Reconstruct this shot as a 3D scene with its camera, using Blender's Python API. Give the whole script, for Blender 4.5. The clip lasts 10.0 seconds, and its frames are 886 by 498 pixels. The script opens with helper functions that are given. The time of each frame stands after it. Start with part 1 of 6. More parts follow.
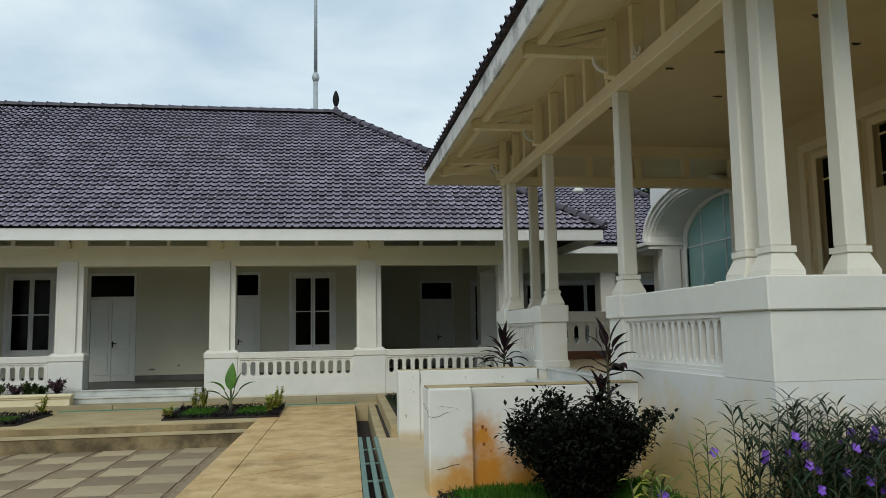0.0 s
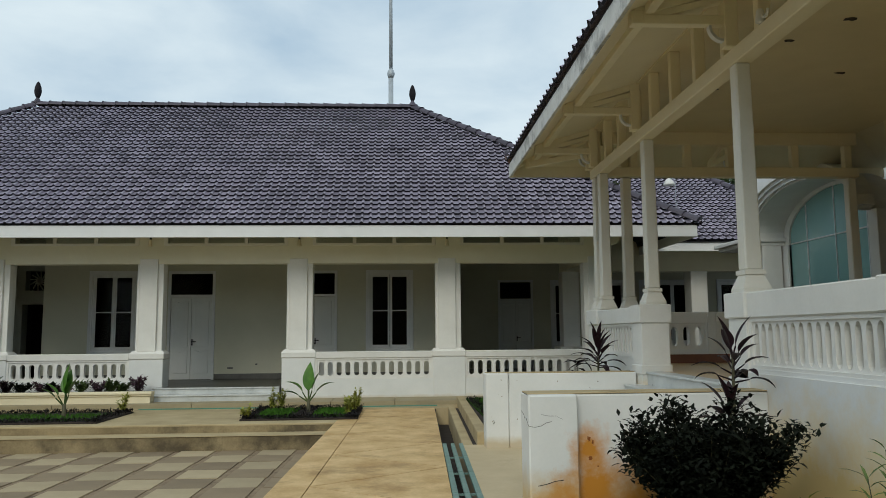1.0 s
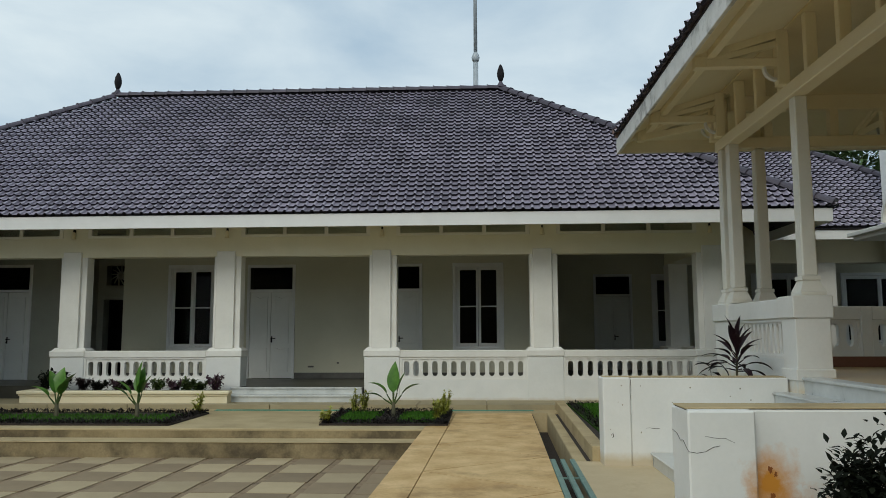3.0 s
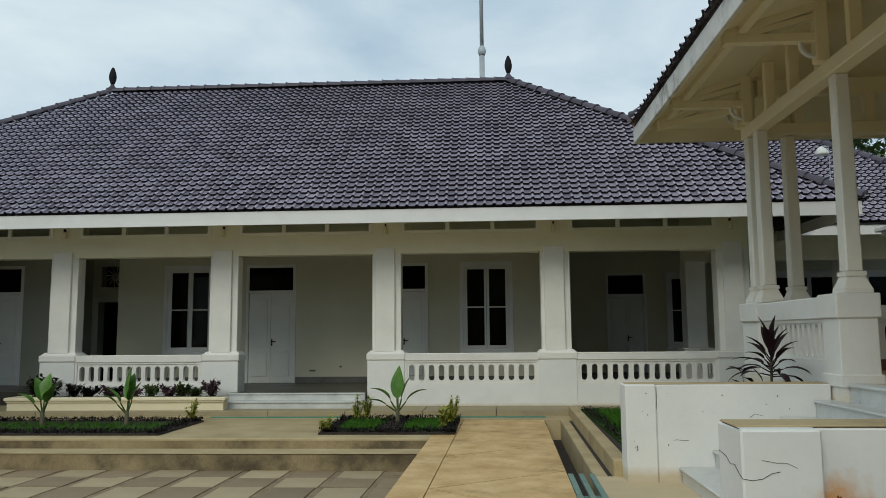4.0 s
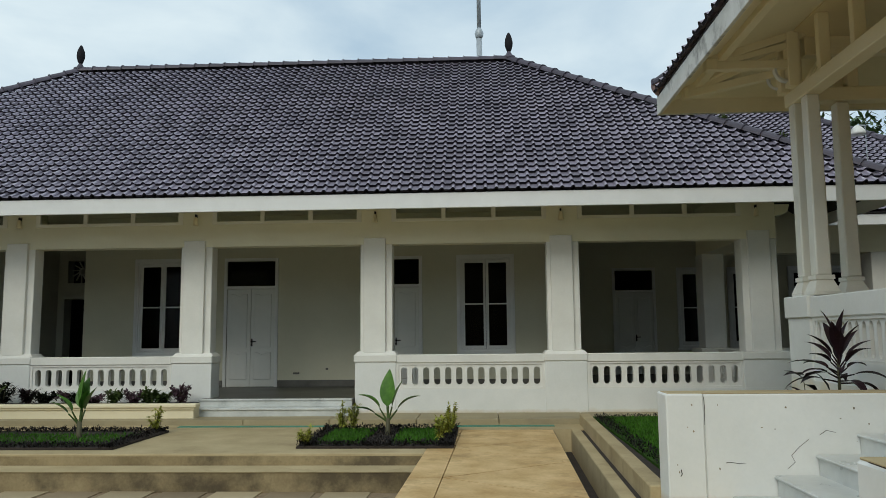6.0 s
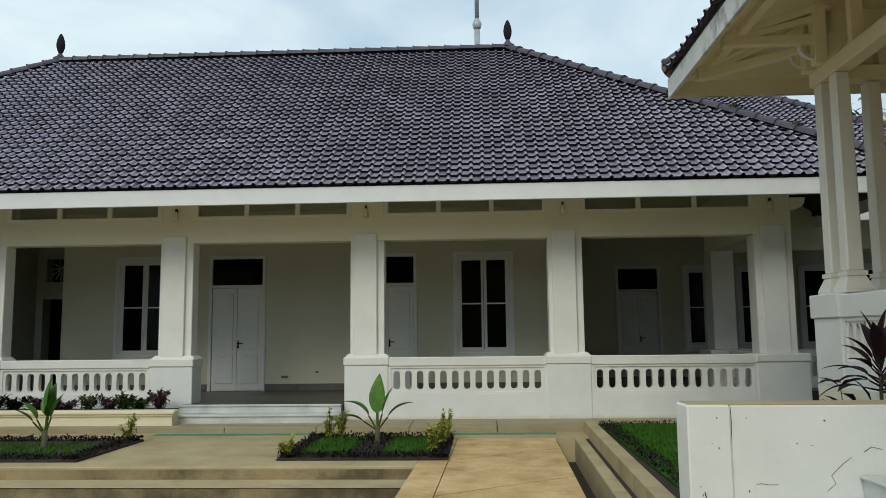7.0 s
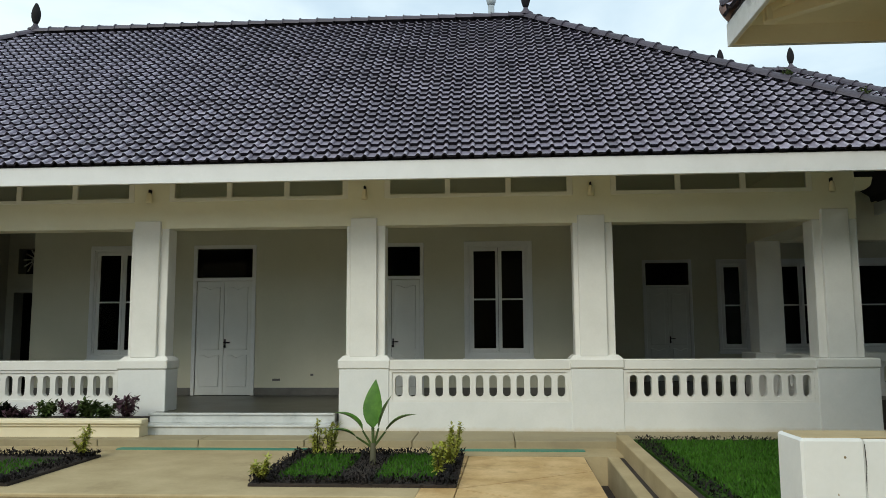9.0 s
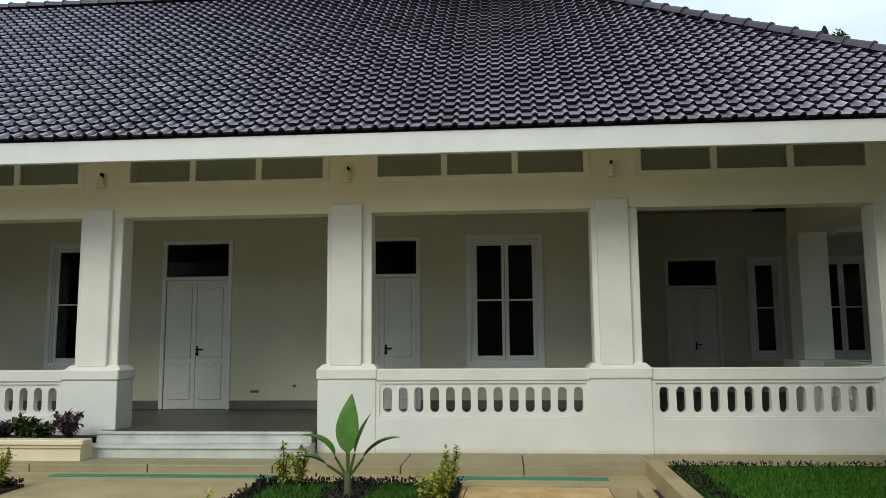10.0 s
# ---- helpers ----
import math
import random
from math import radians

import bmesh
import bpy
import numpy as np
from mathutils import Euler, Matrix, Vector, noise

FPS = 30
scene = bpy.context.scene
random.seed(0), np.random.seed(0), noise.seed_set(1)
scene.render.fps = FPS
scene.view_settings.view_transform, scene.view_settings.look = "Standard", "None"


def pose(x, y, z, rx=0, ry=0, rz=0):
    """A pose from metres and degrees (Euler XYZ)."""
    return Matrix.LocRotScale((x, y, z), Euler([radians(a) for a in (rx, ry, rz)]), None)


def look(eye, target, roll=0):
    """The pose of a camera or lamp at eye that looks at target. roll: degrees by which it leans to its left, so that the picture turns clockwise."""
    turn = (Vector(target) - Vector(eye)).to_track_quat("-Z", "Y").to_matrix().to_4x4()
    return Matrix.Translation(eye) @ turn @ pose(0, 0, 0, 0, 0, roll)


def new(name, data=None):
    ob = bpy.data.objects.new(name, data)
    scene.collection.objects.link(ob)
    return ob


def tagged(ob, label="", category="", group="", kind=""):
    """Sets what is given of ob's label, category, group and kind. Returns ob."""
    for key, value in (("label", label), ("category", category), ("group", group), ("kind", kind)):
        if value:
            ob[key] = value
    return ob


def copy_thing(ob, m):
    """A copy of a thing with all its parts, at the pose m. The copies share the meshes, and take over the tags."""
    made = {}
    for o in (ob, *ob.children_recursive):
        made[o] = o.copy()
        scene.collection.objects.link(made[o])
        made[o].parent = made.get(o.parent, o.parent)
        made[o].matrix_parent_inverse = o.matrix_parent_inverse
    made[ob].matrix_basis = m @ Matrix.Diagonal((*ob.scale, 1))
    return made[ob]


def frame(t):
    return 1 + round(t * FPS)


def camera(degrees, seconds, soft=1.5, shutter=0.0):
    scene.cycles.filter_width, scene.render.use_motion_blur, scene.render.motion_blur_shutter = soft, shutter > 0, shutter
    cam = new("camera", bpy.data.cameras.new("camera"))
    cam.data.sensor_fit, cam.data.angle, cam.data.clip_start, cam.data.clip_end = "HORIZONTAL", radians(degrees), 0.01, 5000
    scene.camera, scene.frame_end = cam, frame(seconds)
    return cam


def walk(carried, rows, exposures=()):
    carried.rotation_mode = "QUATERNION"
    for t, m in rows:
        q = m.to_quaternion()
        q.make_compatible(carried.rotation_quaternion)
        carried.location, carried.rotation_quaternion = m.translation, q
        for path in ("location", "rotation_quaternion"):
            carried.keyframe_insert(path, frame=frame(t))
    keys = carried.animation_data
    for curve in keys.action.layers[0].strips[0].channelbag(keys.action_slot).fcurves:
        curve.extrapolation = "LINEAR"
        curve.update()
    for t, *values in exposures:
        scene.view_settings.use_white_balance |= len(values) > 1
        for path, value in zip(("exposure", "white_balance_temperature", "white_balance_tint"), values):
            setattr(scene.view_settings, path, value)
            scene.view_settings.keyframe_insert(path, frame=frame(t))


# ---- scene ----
cam = camera(60.4, 10.0, soft=0.7)
PATH = [
    (0, (0.278, -0.575, 1.67), (0.572, 1.392, 1.886), -1.0),
    (0.5, (0.227, -0.16, 1.677), (0.463, 1.814, 1.894), -0.9),
    (1, (0.113, 0.237, 1.658), (0.222, 2.221, 1.879), -0.5),
    (1.5, (0.017, 0.605, 1.662), (0.049, 2.593, 1.883), -0.4),
    (2, (-0.016, 1.036, 1.668), (-0.032, 3.024, 1.889), -0.3),
    (2.5, (-0.115, 1.443, 1.638), (-0.187, 3.43, 1.858), -0.2),
    (3, (-0.137, 1.887, 1.621), (-0.238, 3.872, 1.841), -0.2),
    (4.5, (-0.233, 3.12, 1.659), (-0.354, 5.104, 1.882), -0.5),
    (5, (-0.31, 3.517, 1.643), (-0.426, 5.501, 1.865), -0.3),
    (5.5, (-0.322, 3.935, 1.624), (-0.429, 5.92, 1.846), -0.4),
    (7, (-0.27, 5.252, 1.652), (-0.371, 7.237, 1.875), -0.6),
    (7.5, (-0.343, 5.688, 1.645), (-0.448, 7.673, 1.866), -0.2),
    (8, (-0.339, 6.109, 1.632), (-0.456, 8.094, 1.854), -0.3),
    (8.5, (-0.306, 6.575, 1.642), (-0.43, 8.559, 1.865), -0.4),
    (9, (-0.329, 7.115, 1.653), (-0.461, 9.098, 1.874), -0.3),
    (9.5, (-0.19, 8.0, 1.642), (-0.345, 9.981, 1.872), -0.5),
    (10, (-0.259, 8.946, 1.604), (-0.416, 10.925, 1.846), -0.4),
]
walk(cam, [(t, look(eye, target, roll)) for t, eye, target, roll in PATH], [(0, -0.06, 6900, 3), (2.5, -0.18, 6900, 3), (5.5, -0.11, 6900, 2), (7.5, 0.08, 6900, 2), (9.0, 0.24, 7000, 2), (10.0, 0.24, 7000, 2)])

# ---- world, sun ----
SUN_EL, SUN_ROT = 37.0, 199.0
world = bpy.data.worlds.new("overcast_sky")
scene.world = world
world.use_nodes = True
wn, wl = world.node_tree.nodes, world.node_tree.links
wn.clear()
w_out = wn.new("ShaderNodeOutputWorld")
w_bg = wn.new("ShaderNodeBackground")
w_sky = wn.new("ShaderNodeTexSky")
w_sky.sky_type = "NISHITA"
w_sky.sun_disc = False
w_sky.sun_elevation, w_sky.sun_rotation = radians(SUN_EL), radians(SUN_ROT)
w_co = wn.new("ShaderNodeTexCoord")
w_map = wn.new("ShaderNodeMapping")
w_map.inputs["Scale"].default_value = (1.0, 1.0, 2.6)
w_n1 = wn.new("ShaderNodeTexNoise")
w_n1.inputs["Scale"].default_value = 2.6
w_n1.inputs["Detail"].default_value = 7.0
w_n1.inputs["Roughness"].default_value = 0.52
w_n1.inputs["Distortion"].default_value = 0.25
w_ramp = wn.new("ShaderNodeValToRGB")
w_ramp.color_ramp.elements[0].position, w_ramp.color_ramp.elements[0].color = 0.30, (4.6, 6.4, 8.9, 1)
w_ramp.color_ramp.elements[1].position, w_ramp.color_ramp.elements[1].color = 0.68, (9.4, 10.7, 12.3, 1)
w_mix = wn.new("ShaderNodeMixRGB")
w_mix.inputs[0].default_value = 0.93
wl.new(w_co.outputs["Generated"], w_map.inputs[0])
wl.new(w_map.outputs[0], w_n1.inputs["Vector"])
wl.new(w_n1.outputs["Fac"], w_ramp.inputs[0])
wl.new(w_sky.outputs[0], w_mix.inputs[1])
wl.new(w_ramp.outputs[0], w_mix.inputs[2])
wl.new(w_mix.outputs[0], w_bg.inputs["Color"])
w_bg.inputs["Strength"].default_value = 0.091
wl.new(w_bg.outputs[0], w_out.inputs[0])

sun_data = bpy.data.lights.new("sun", "SUN")
sun_data.energy, sun_data.angle, sun_data.color = 1.3, radians(30), (1.0, 0.96, 0.9)
sun = new("sun", sun_data)
sun.matrix_basis = look((-16.0, -34.0, 38.0), (0.0, 12.0, 0.0))


# ---- materials ----
def material(name, low, high, rough=0.7, scale=3.0, fine=40.0, bump=0.15, metal=0.0, stain=None, stain_at=0.62, per_object=0.0, island=0.0, spec=0.5, coat=0.0):
    """Two-scale noise between two colours, optional stain colour, fine bump."""
    m = bpy.data.materials.new(name)
    m.use_nodes = True
    n, l = m.node_tree.nodes, m.node_tree.links
    b = n["Principled BSDF"]
    co = n.new("ShaderNodeTexCoord")
    n1 = n.new("ShaderNodeTexNoise")
    n1.inputs["Scale"].default_value, n1.inputs["Detail"].default_value, n1.inputs["Roughness"].default_value = scale, 8.0, 0.6
    n2 = n.new("ShaderNodeTexNoise")
    n2.inputs["Scale"].default_value, n2.inputs["Detail"].default_value = fine, 4.0
    for k in (n1, n2):
        l.new(co.outputs["Object"], k.inputs["Vector"])
    mixf = n.new("ShaderNodeMath")
    mixf.operation = "MULTIPLY_ADD"
    mixf.inputs[1].default_value = 0.35
    l.new(n2.outputs["Fac"], mixf.inputs[0])
    sub = n.new("ShaderNodeMath")
    sub.operation = "MULTIPLY_ADD"
    sub.inputs[1].default_value, sub.inputs[2].default_value = 1.7, -0.55
    l.new(n1.outputs["Fac"], sub.inputs[0])
    l.new(sub.outputs[0], mixf.inputs[2])
    mix = n.new("ShaderNodeMixRGB")
    mix.inputs[1].default_value, mix.inputs[2].default_value = (*low, 1), (*high, 1)
    l.new(mixf.outputs[0], mix.inputs[0])
    mix.use_clamp = True
    last = mix.outputs[0]
    if stain:
        n3 = n.new("ShaderNodeTexNoise")
        n3.inputs["Scale"].default_value, n3.inputs["Detail"].default_value, n3.inputs["Roughness"].default_value = scale * 0.55, 10.0, 0.68
        off = n.new("ShaderNodeVectorMath")
        off.inputs[1].default_value = (7.3, 2.1, 4.7)
        l.new(co.outputs["Object"], off.inputs[0])
        l.new(off.outputs[0], n3.inputs["Vector"])
        r = n.new("ShaderNodeMapRange")
        r.inputs["From Min"].default_value, r.inputs["From Max"].default_value = stain_at, stain_at + 0.14
        r.inputs["To Max"].default_value = 0.7
        l.new(n3.outputs["Fac"], r.inputs["Value"])
        ms = n.new("ShaderNodeMixRGB")
        ms.inputs[2].default_value = (*stain, 1)
        l.new(r.outputs[0], ms.inputs[0])
        l.new(last, ms.inputs[1])
        last = ms.outputs[0]
    if per_object or island:
        hsv = n.new("ShaderNodeHueSaturation")
        v = n.new("ShaderNodeMapRange")
        amount = per_object or island
        v.inputs["To Min"].default_value, v.inputs["To Max"].default_value = 1 - amount, 1 + amount
        if per_object:
            l.new(n.new("ShaderNodeObjectInfo").outputs["Random"], v.inputs["Value"])
        else:
            l.new(n.new("ShaderNodeNewGeometry").outputs["Random Per Island"], v.inputs["Value"])
        l.new(v.outputs[0], hsv.inputs["Value"])
        l.new(last, hsv.inputs["Color"])
        last = hsv.outputs[0]
    l.new(last, b.inputs["Base Color"])
    rr = n.new("ShaderNodeMapRange")
    rr.inputs["To Min"].default_value, rr.inputs["To Max"].default_value = max(0.02, rough - 0.1), min(1.0, rough + 0.1)
    l.new(n1.outputs["Fac"], rr.inputs["Value"])
    l.new(rr.outputs[0], b.inputs["Roughness"])
    b.inputs["Metallic"].default_value = metal
    b.inputs["Specular IOR Level"].default_value = spec
    b.inputs["Coat Weight"].default_value = coat
    if bump:
        bp = n.new("ShaderNodeBump")
        bp.inputs["Strength"].default_value, bp.inputs["Distance"].default_value = bump, 0.01
        l.new(mixf.outputs[0], bp.inputs["Height"])
        l.new(bp.outputs[0], b.inputs["Normal"])
    return m


M_WHITE = material("white_lime_paint", (0.69, 0.68, 0.64), (0.83, 0.82, 0.78), 0.75, 1.3, 30, 0.12, stain=(0.60, 0.58, 0.52), stain_at=0.66)
M_WALLB = material("veranda_wall_paint", (0.56, 0.545, 0.42), (0.66, 0.64, 0.51), 0.7, 0.9, 25, 0.08, stain=(0.55, 0.55, 0.48), stain_at=0.68)
# darker than the veranda wall: the recess's shade is put into the colour
M_WING = material("shade_darkened_wall_paint", (0.30, 0.305, 0.255), (0.40, 0.405, 0.34), 0.7, 0.9, 25, 0.08, stain=(0.28, 0.28, 0.24), stain_at=0.68)
M_CEIL = material("cream_ceiling_boards", (0.64, 0.54, 0.33), (0.74, 0.64, 0.42), 0.6, 1.4, 30, 0.1, stain=(0.40, 0.31, 0.17), stain_at=0.66)
M_COL = material("ivory_column_paint", (0.72, 0.69, 0.60), (0.83, 0.81, 0.74), 0.55, 1.6, 30, 0.08, stain=(0.60, 0.52, 0.38), stain_at=0.66)
M_CREAM = material("cream_paint", (0.76, 0.67, 0.46), (0.85, 0.77, 0.57), 0.6, 1.4, 30, 0.1, stain=(0.55, 0.47, 0.32), stain_at=0.68)
M_BEAM = material("beam_paint", (0.73, 0.69, 0.53), (0.83, 0.80, 0.64), 0.65, 1.2, 30, 0.1, stain=(0.58, 0.53, 0.40), stain_at=0.67)
M_FASCIA = material("fascia_paint_streaked", (0.55, 0.54, 0.50), (0.78, 0.78, 0.75), 0.65, 3.5, 35, 0.12, stain=(0.10, 0.095, 0.08), stain_at=0.50)
M_FASCIAB = material("white_fascia_paint", (0.68, 0.68, 0.67), (0.80, 0.80, 0.79), 0.6, 1.5, 35, 0.08)
M_DOOR = material("white_gloss_paint", (0.70, 0.71, 0.68), (0.78, 0.79, 0.76), 0.45, 2.0, 30, 0.05)
M_FRAME = material("window_frame_paint", (0.70, 0.71, 0.70), (0.80, 0.80, 0.79), 0.45, 2.0, 30, 0.05)
M_TILE = material("weathered_clay_tile", (0.115, 0.102, 0.138), (0.365, 0.33, 0.41), 0.42, 1.6, 28, 0.25, stain=(0.07, 0.065, 0.075), stain_at=0.62, per_object=0.3, spec=0.5)
M_TILEJ = material("weathered_clay_tile_field", (0.115, 0.102, 0.138), (0.365, 0.33, 0.41), 0.42, 1.6, 28, 0.25, stain=(0.07, 0.065, 0.075), stain_at=0.62, island=0.3, spec=0.5)
# near-black edge: the shadow under each tile lap, put into the colour
M_LIP = material("shaded_tile_edge", (0.010, 0.009, 0.013), (0.035, 0.030, 0.042), 0.8, 2.6, 30, 0.15, spec=0.2)
# paler roll crest: a highlight put into the colour
M_CREST = material("highlit_tile_roll", (0.30, 0.275, 0.335), (0.50, 0.46, 0.54), 0.45, 2.6, 30, 0.15, stain=(0.10, 0.09, 0.11), stain_at=0.62, spec=0.4)
M_CAP = material("ridge_cap_tile", (0.035, 0.030, 0.042), (0.115, 0.098, 0.130), 0.55, 1.5, 28, 0.25, per_object=0.25, spec=0.4)
M_ENDCAP = material("weathered_red_clay", (0.16, 0.10, 0.095), (0.34, 0.24, 0.22), 0.7, 4, 30, 0.25)
M_BATTEN = material("roof_underlay", (0.03, 0.028, 0.03), (0.05, 0.045, 0.05), 0.9, 2, 20, 0.1)
M_IRON = material("dark_iron", (0.010, 0.009, 0.011), (0.022, 0.020, 0.023), 0.8, 5, 40, 0.15, metal=0.0, spec=0.15)
M_STEEL = material("galvanised_steel", (0.34, 0.38, 0.41), (0.46, 0.50, 0.53), 0.5, 3, 30, 0.05, metal=0.2)
M_PATH = material("tan_screed", (0.41, 0.235, 0.075), (0.80, 0.585, 0.31), 0.75, 1.9, 26, 0.35, stain=(0.27, 0.155, 0.055), stain_at=0.53)
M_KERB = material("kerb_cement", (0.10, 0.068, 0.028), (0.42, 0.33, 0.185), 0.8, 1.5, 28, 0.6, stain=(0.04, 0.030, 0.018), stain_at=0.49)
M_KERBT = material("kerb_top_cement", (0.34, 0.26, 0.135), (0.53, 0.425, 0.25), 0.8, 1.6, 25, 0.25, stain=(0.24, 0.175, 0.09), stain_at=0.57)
M_APRON = material("apron_cement", (0.27, 0.225, 0.135), (0.40, 0.34, 0.21), 0.75, 1.2, 25, 0.2, stain=(0.24, 0.20, 0.13), stain_at=0.58)
M_COURTL = material("court_slab_light", (0.335, 0.26, 0.155), (0.45, 0.36, 0.225), 0.7, 1.6, 30, 0.2, stain=(0.25, 0.19, 0.125), stain_at=0.56, per_object=0.14)
M_COURTD = material("court_slab_dark", (0.20, 0.145, 0.085), (0.30, 0.225, 0.14), 0.7, 1.6, 30, 0.2, stain=(0.16, 0.125, 0.09), stain_at=0.6, per_object=0.1)
M_JOINT = material("brown_joint", (0.17, 0.115, 0.07), (0.33, 0.245, 0.15), 0.85, 5, 40, 0.4, stain=(0.07, 0.045, 0.03), stain_at=0.55)
M_MARBLE = material("grey_white_marble", (0.44, 0.46, 0.45), (0.70, 0.71, 0.69), 0.3, 2.2, 12, 0.03, stain=(0.36, 0.37, 0.37), stain_at=0.55)
M_FLOORV = material("veranda_floor_tile", (0.035, 0.033, 0.026), (0.075, 0.070, 0.055), 0.34, 1.2, 20, 0.03, spec=0.35)
M_SKIRT = material("grey_marble_skirting", (0.08, 0.077, 0.068), (0.18, 0.172, 0.155), 0.4, 2.5, 14, 0.03)
M_REDFLOOR = material("terracotta_floor", (0.42, 0.28, 0.12), (0.58, 0.42, 0.20), 0.35, 1.2, 25, 0.05)
M_DADO = material("red_brown_dado", (0.13, 0.05, 0.03), (0.22, 0.09, 0.055), 0.5, 2, 25, 0.08)
M_TEAL = material("green_grating_paint", (0.10, 0.19, 0.165), (0.22, 0.33, 0.29), 0.5, 5, 40, 0.15, stain=(0.12, 0.10, 0.07), stain_at=0.62)
M_GUTTER = material("green_gutter_paint", (0.025, 0.17, 0.12), (0.055, 0.28, 0.20), 0.5, 5, 40, 0.15)
M_SOIL = material("dark_soil", (0.018, 0.013, 0.010), (0.05, 0.036, 0.028), 0.95, 6, 40, 0.8)
# near-black: the darkness of the closed rooms is put into the colour
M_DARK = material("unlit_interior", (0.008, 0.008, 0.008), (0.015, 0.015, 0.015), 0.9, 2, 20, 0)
M_RUST = material("dark_rust", (0.16, 0.045, 0.012), (0.34, 0.11, 0.02), 0.85, 9, 50, 0.3)
M_PAVE = material("pale_cement_paving", (0.47, 0.37, 0.225), (0.62, 0.51, 0.335), 0.75, 1.4, 26, 0.25, stain=(0.36, 0.27, 0.15), stain_at=0.58)


def glass(name, tint, rough=0.03):
    m = bpy.data.materials.new(name)
    m.use_nodes = True
    b = m.node_tree.nodes["Principled BSDF"]
    b.inputs["Base Color"].default_value = (*tint, 1)
    b.inputs["Roughness"].default_value = rough
    b.inputs["Transmission Weight"].default_value = 1.0
    b.inputs["IOR"].default_value = 1.45
    b.inputs["Specular IOR Level"].default_value = 0.3
    return m


def stained_plaster(name, spots, foot, foot_top):
    """White paint with rust and earth stains: spots are (x, y, z, radius, strength); foot is the colour of the dirt splashed up from the ground."""
    m = material(name, (0.68, 0.69, 0.67), (0.82, 0.82, 0.80), 0.75, 1.3, 30, 0.12, stain=(0.60, 0.58, 0.52), stain_at=0.66)
    n, l = m.node_tree.nodes, m.node_tree.links
    b = n["Principled BSDF"]
    src = b.inputs["Base Color"].links[0].from_socket
    co = n.new("ShaderNodeTexCoord")
    nz = n.new("ShaderNodeTexNoise")
    nz.inputs["Scale"].default_value, nz.inputs["Detail"].default_value, nz.inputs["Roughness"].default_value = 3.2, 10.0, 0.7
    l.new(co.outputs["Object"], nz.inputs["Vector"])
    sep = n.new("ShaderNodeSeparateXYZ")
    l.new(co.outputs["Object"], sep.inputs[0])
    h = n.new("ShaderNodeMapRange")
    h.inputs["From Min"].default_value, h.inputs["From Max"].default_value = 0.0, foot_top
    h.inputs["To Min"].default_value, h.inputs["To Max"].default_value = 0.89, 0.02
    l.new(sep.outputs["Z"], h.inputs["Value"])
    s = n.new("ShaderNodeMath")
    s.operation = "MULTIPLY_ADD"
    s.inputs[1].default_value = 0.45
    l.new(nz.outputs["Fac"], s.inputs[0])
    l.new(h.outputs[0], s.inputs[2])
    r = n.new("ShaderNodeMapRange")
    r.inputs["From Min"].default_value, r.inputs["From Max"].default_value, r.inputs["To Max"].default_value = 0.62, 0.95, 0.85
    l.new(s.outputs[0], r.inputs["Value"])
    mx = n.new("ShaderNodeMixRGB")
    mx.inputs[2].default_value = (*foot, 1)
    l.new(r.outputs[0], mx.inputs[0])
    l.new(src, mx.inputs[1])
    last = mx.outputs[0]
    for x, y, z, rad, k in spots:
        d = n.new("ShaderNodeVectorMath")
        d.operation = "DISTANCE"
        d.inputs[1].default_value = (x, y, z)
        l.new(co.outputs["Object"], d.inputs[0])
        e = n.new("ShaderNodeMapRange")
        e.inputs["From Min"].default_value, e.inputs["From Max"].default_value = 0.0, rad
        e.inputs["To Min"].default_value, e.inputs["To Max"].default_value = 0.55, -0.35
        l.new(d.outputs["Value"], e.inputs["Value"])
        q = n.new("ShaderNodeMath")
        l.new(nz.outputs["Fac"], q.inputs[0])
        l.new(e.outputs[0], q.inputs[1])
        u = n.new("ShaderNodeMapRange")
        u.inputs["From Min"].default_value, u.inputs["From Max"].default_value, u.inputs["To Max"].default_value = 0.45, 0.95, k
        l.new(q.outputs[0], u.inputs["Value"])
        o = n.new("ShaderNodeMixRGB")
        o.inputs[2].default_value = (0.62, 0.26, 0.03, 1)
        l.new(u.outputs[0], o.inputs[0])
        l.new(last, o.inputs[1])
        last = o.outputs[0]
    l.new(last, b.inputs["Base Color"])
    return m


M_STAINB = stained_plaster("rust_stained_white_plaster", [(1.86, 7.47, 0.56, 0.42, 1.0), (1.90, 7.47, 0.22, 0.70, 1.0), (2.3, 7.47, 0.0, 0.8, 1.0), (1.5, 7.36, 0.0, 0.45, 0.6)], (0.62, 0.42, 0.16), 0.75)
M_STAINF = stained_plaster("splashed_white_plaster", [], (0.56, 0.46, 0.30), 0.30)
M_STAINP = stained_plaster("earth_stained_white_plaster", [], (0.76, 0.52, 0.16), 2.1)
M_GLASS = glass("window_glass", (0.15, 0.16, 0.16))
M_GLASS.node_tree.nodes["Principled BSDF"].inputs["IOR"].default_value = 1.25
M_CLEAR = glass("clear_glass", (0.86, 0.90, 0.82))
M_TGLASS = material("teal_glass", (0.22, 0.40, 0.38), (0.27, 0.46, 0.43), 0.08, 0.6, 8, 0.0, spec=0.6)


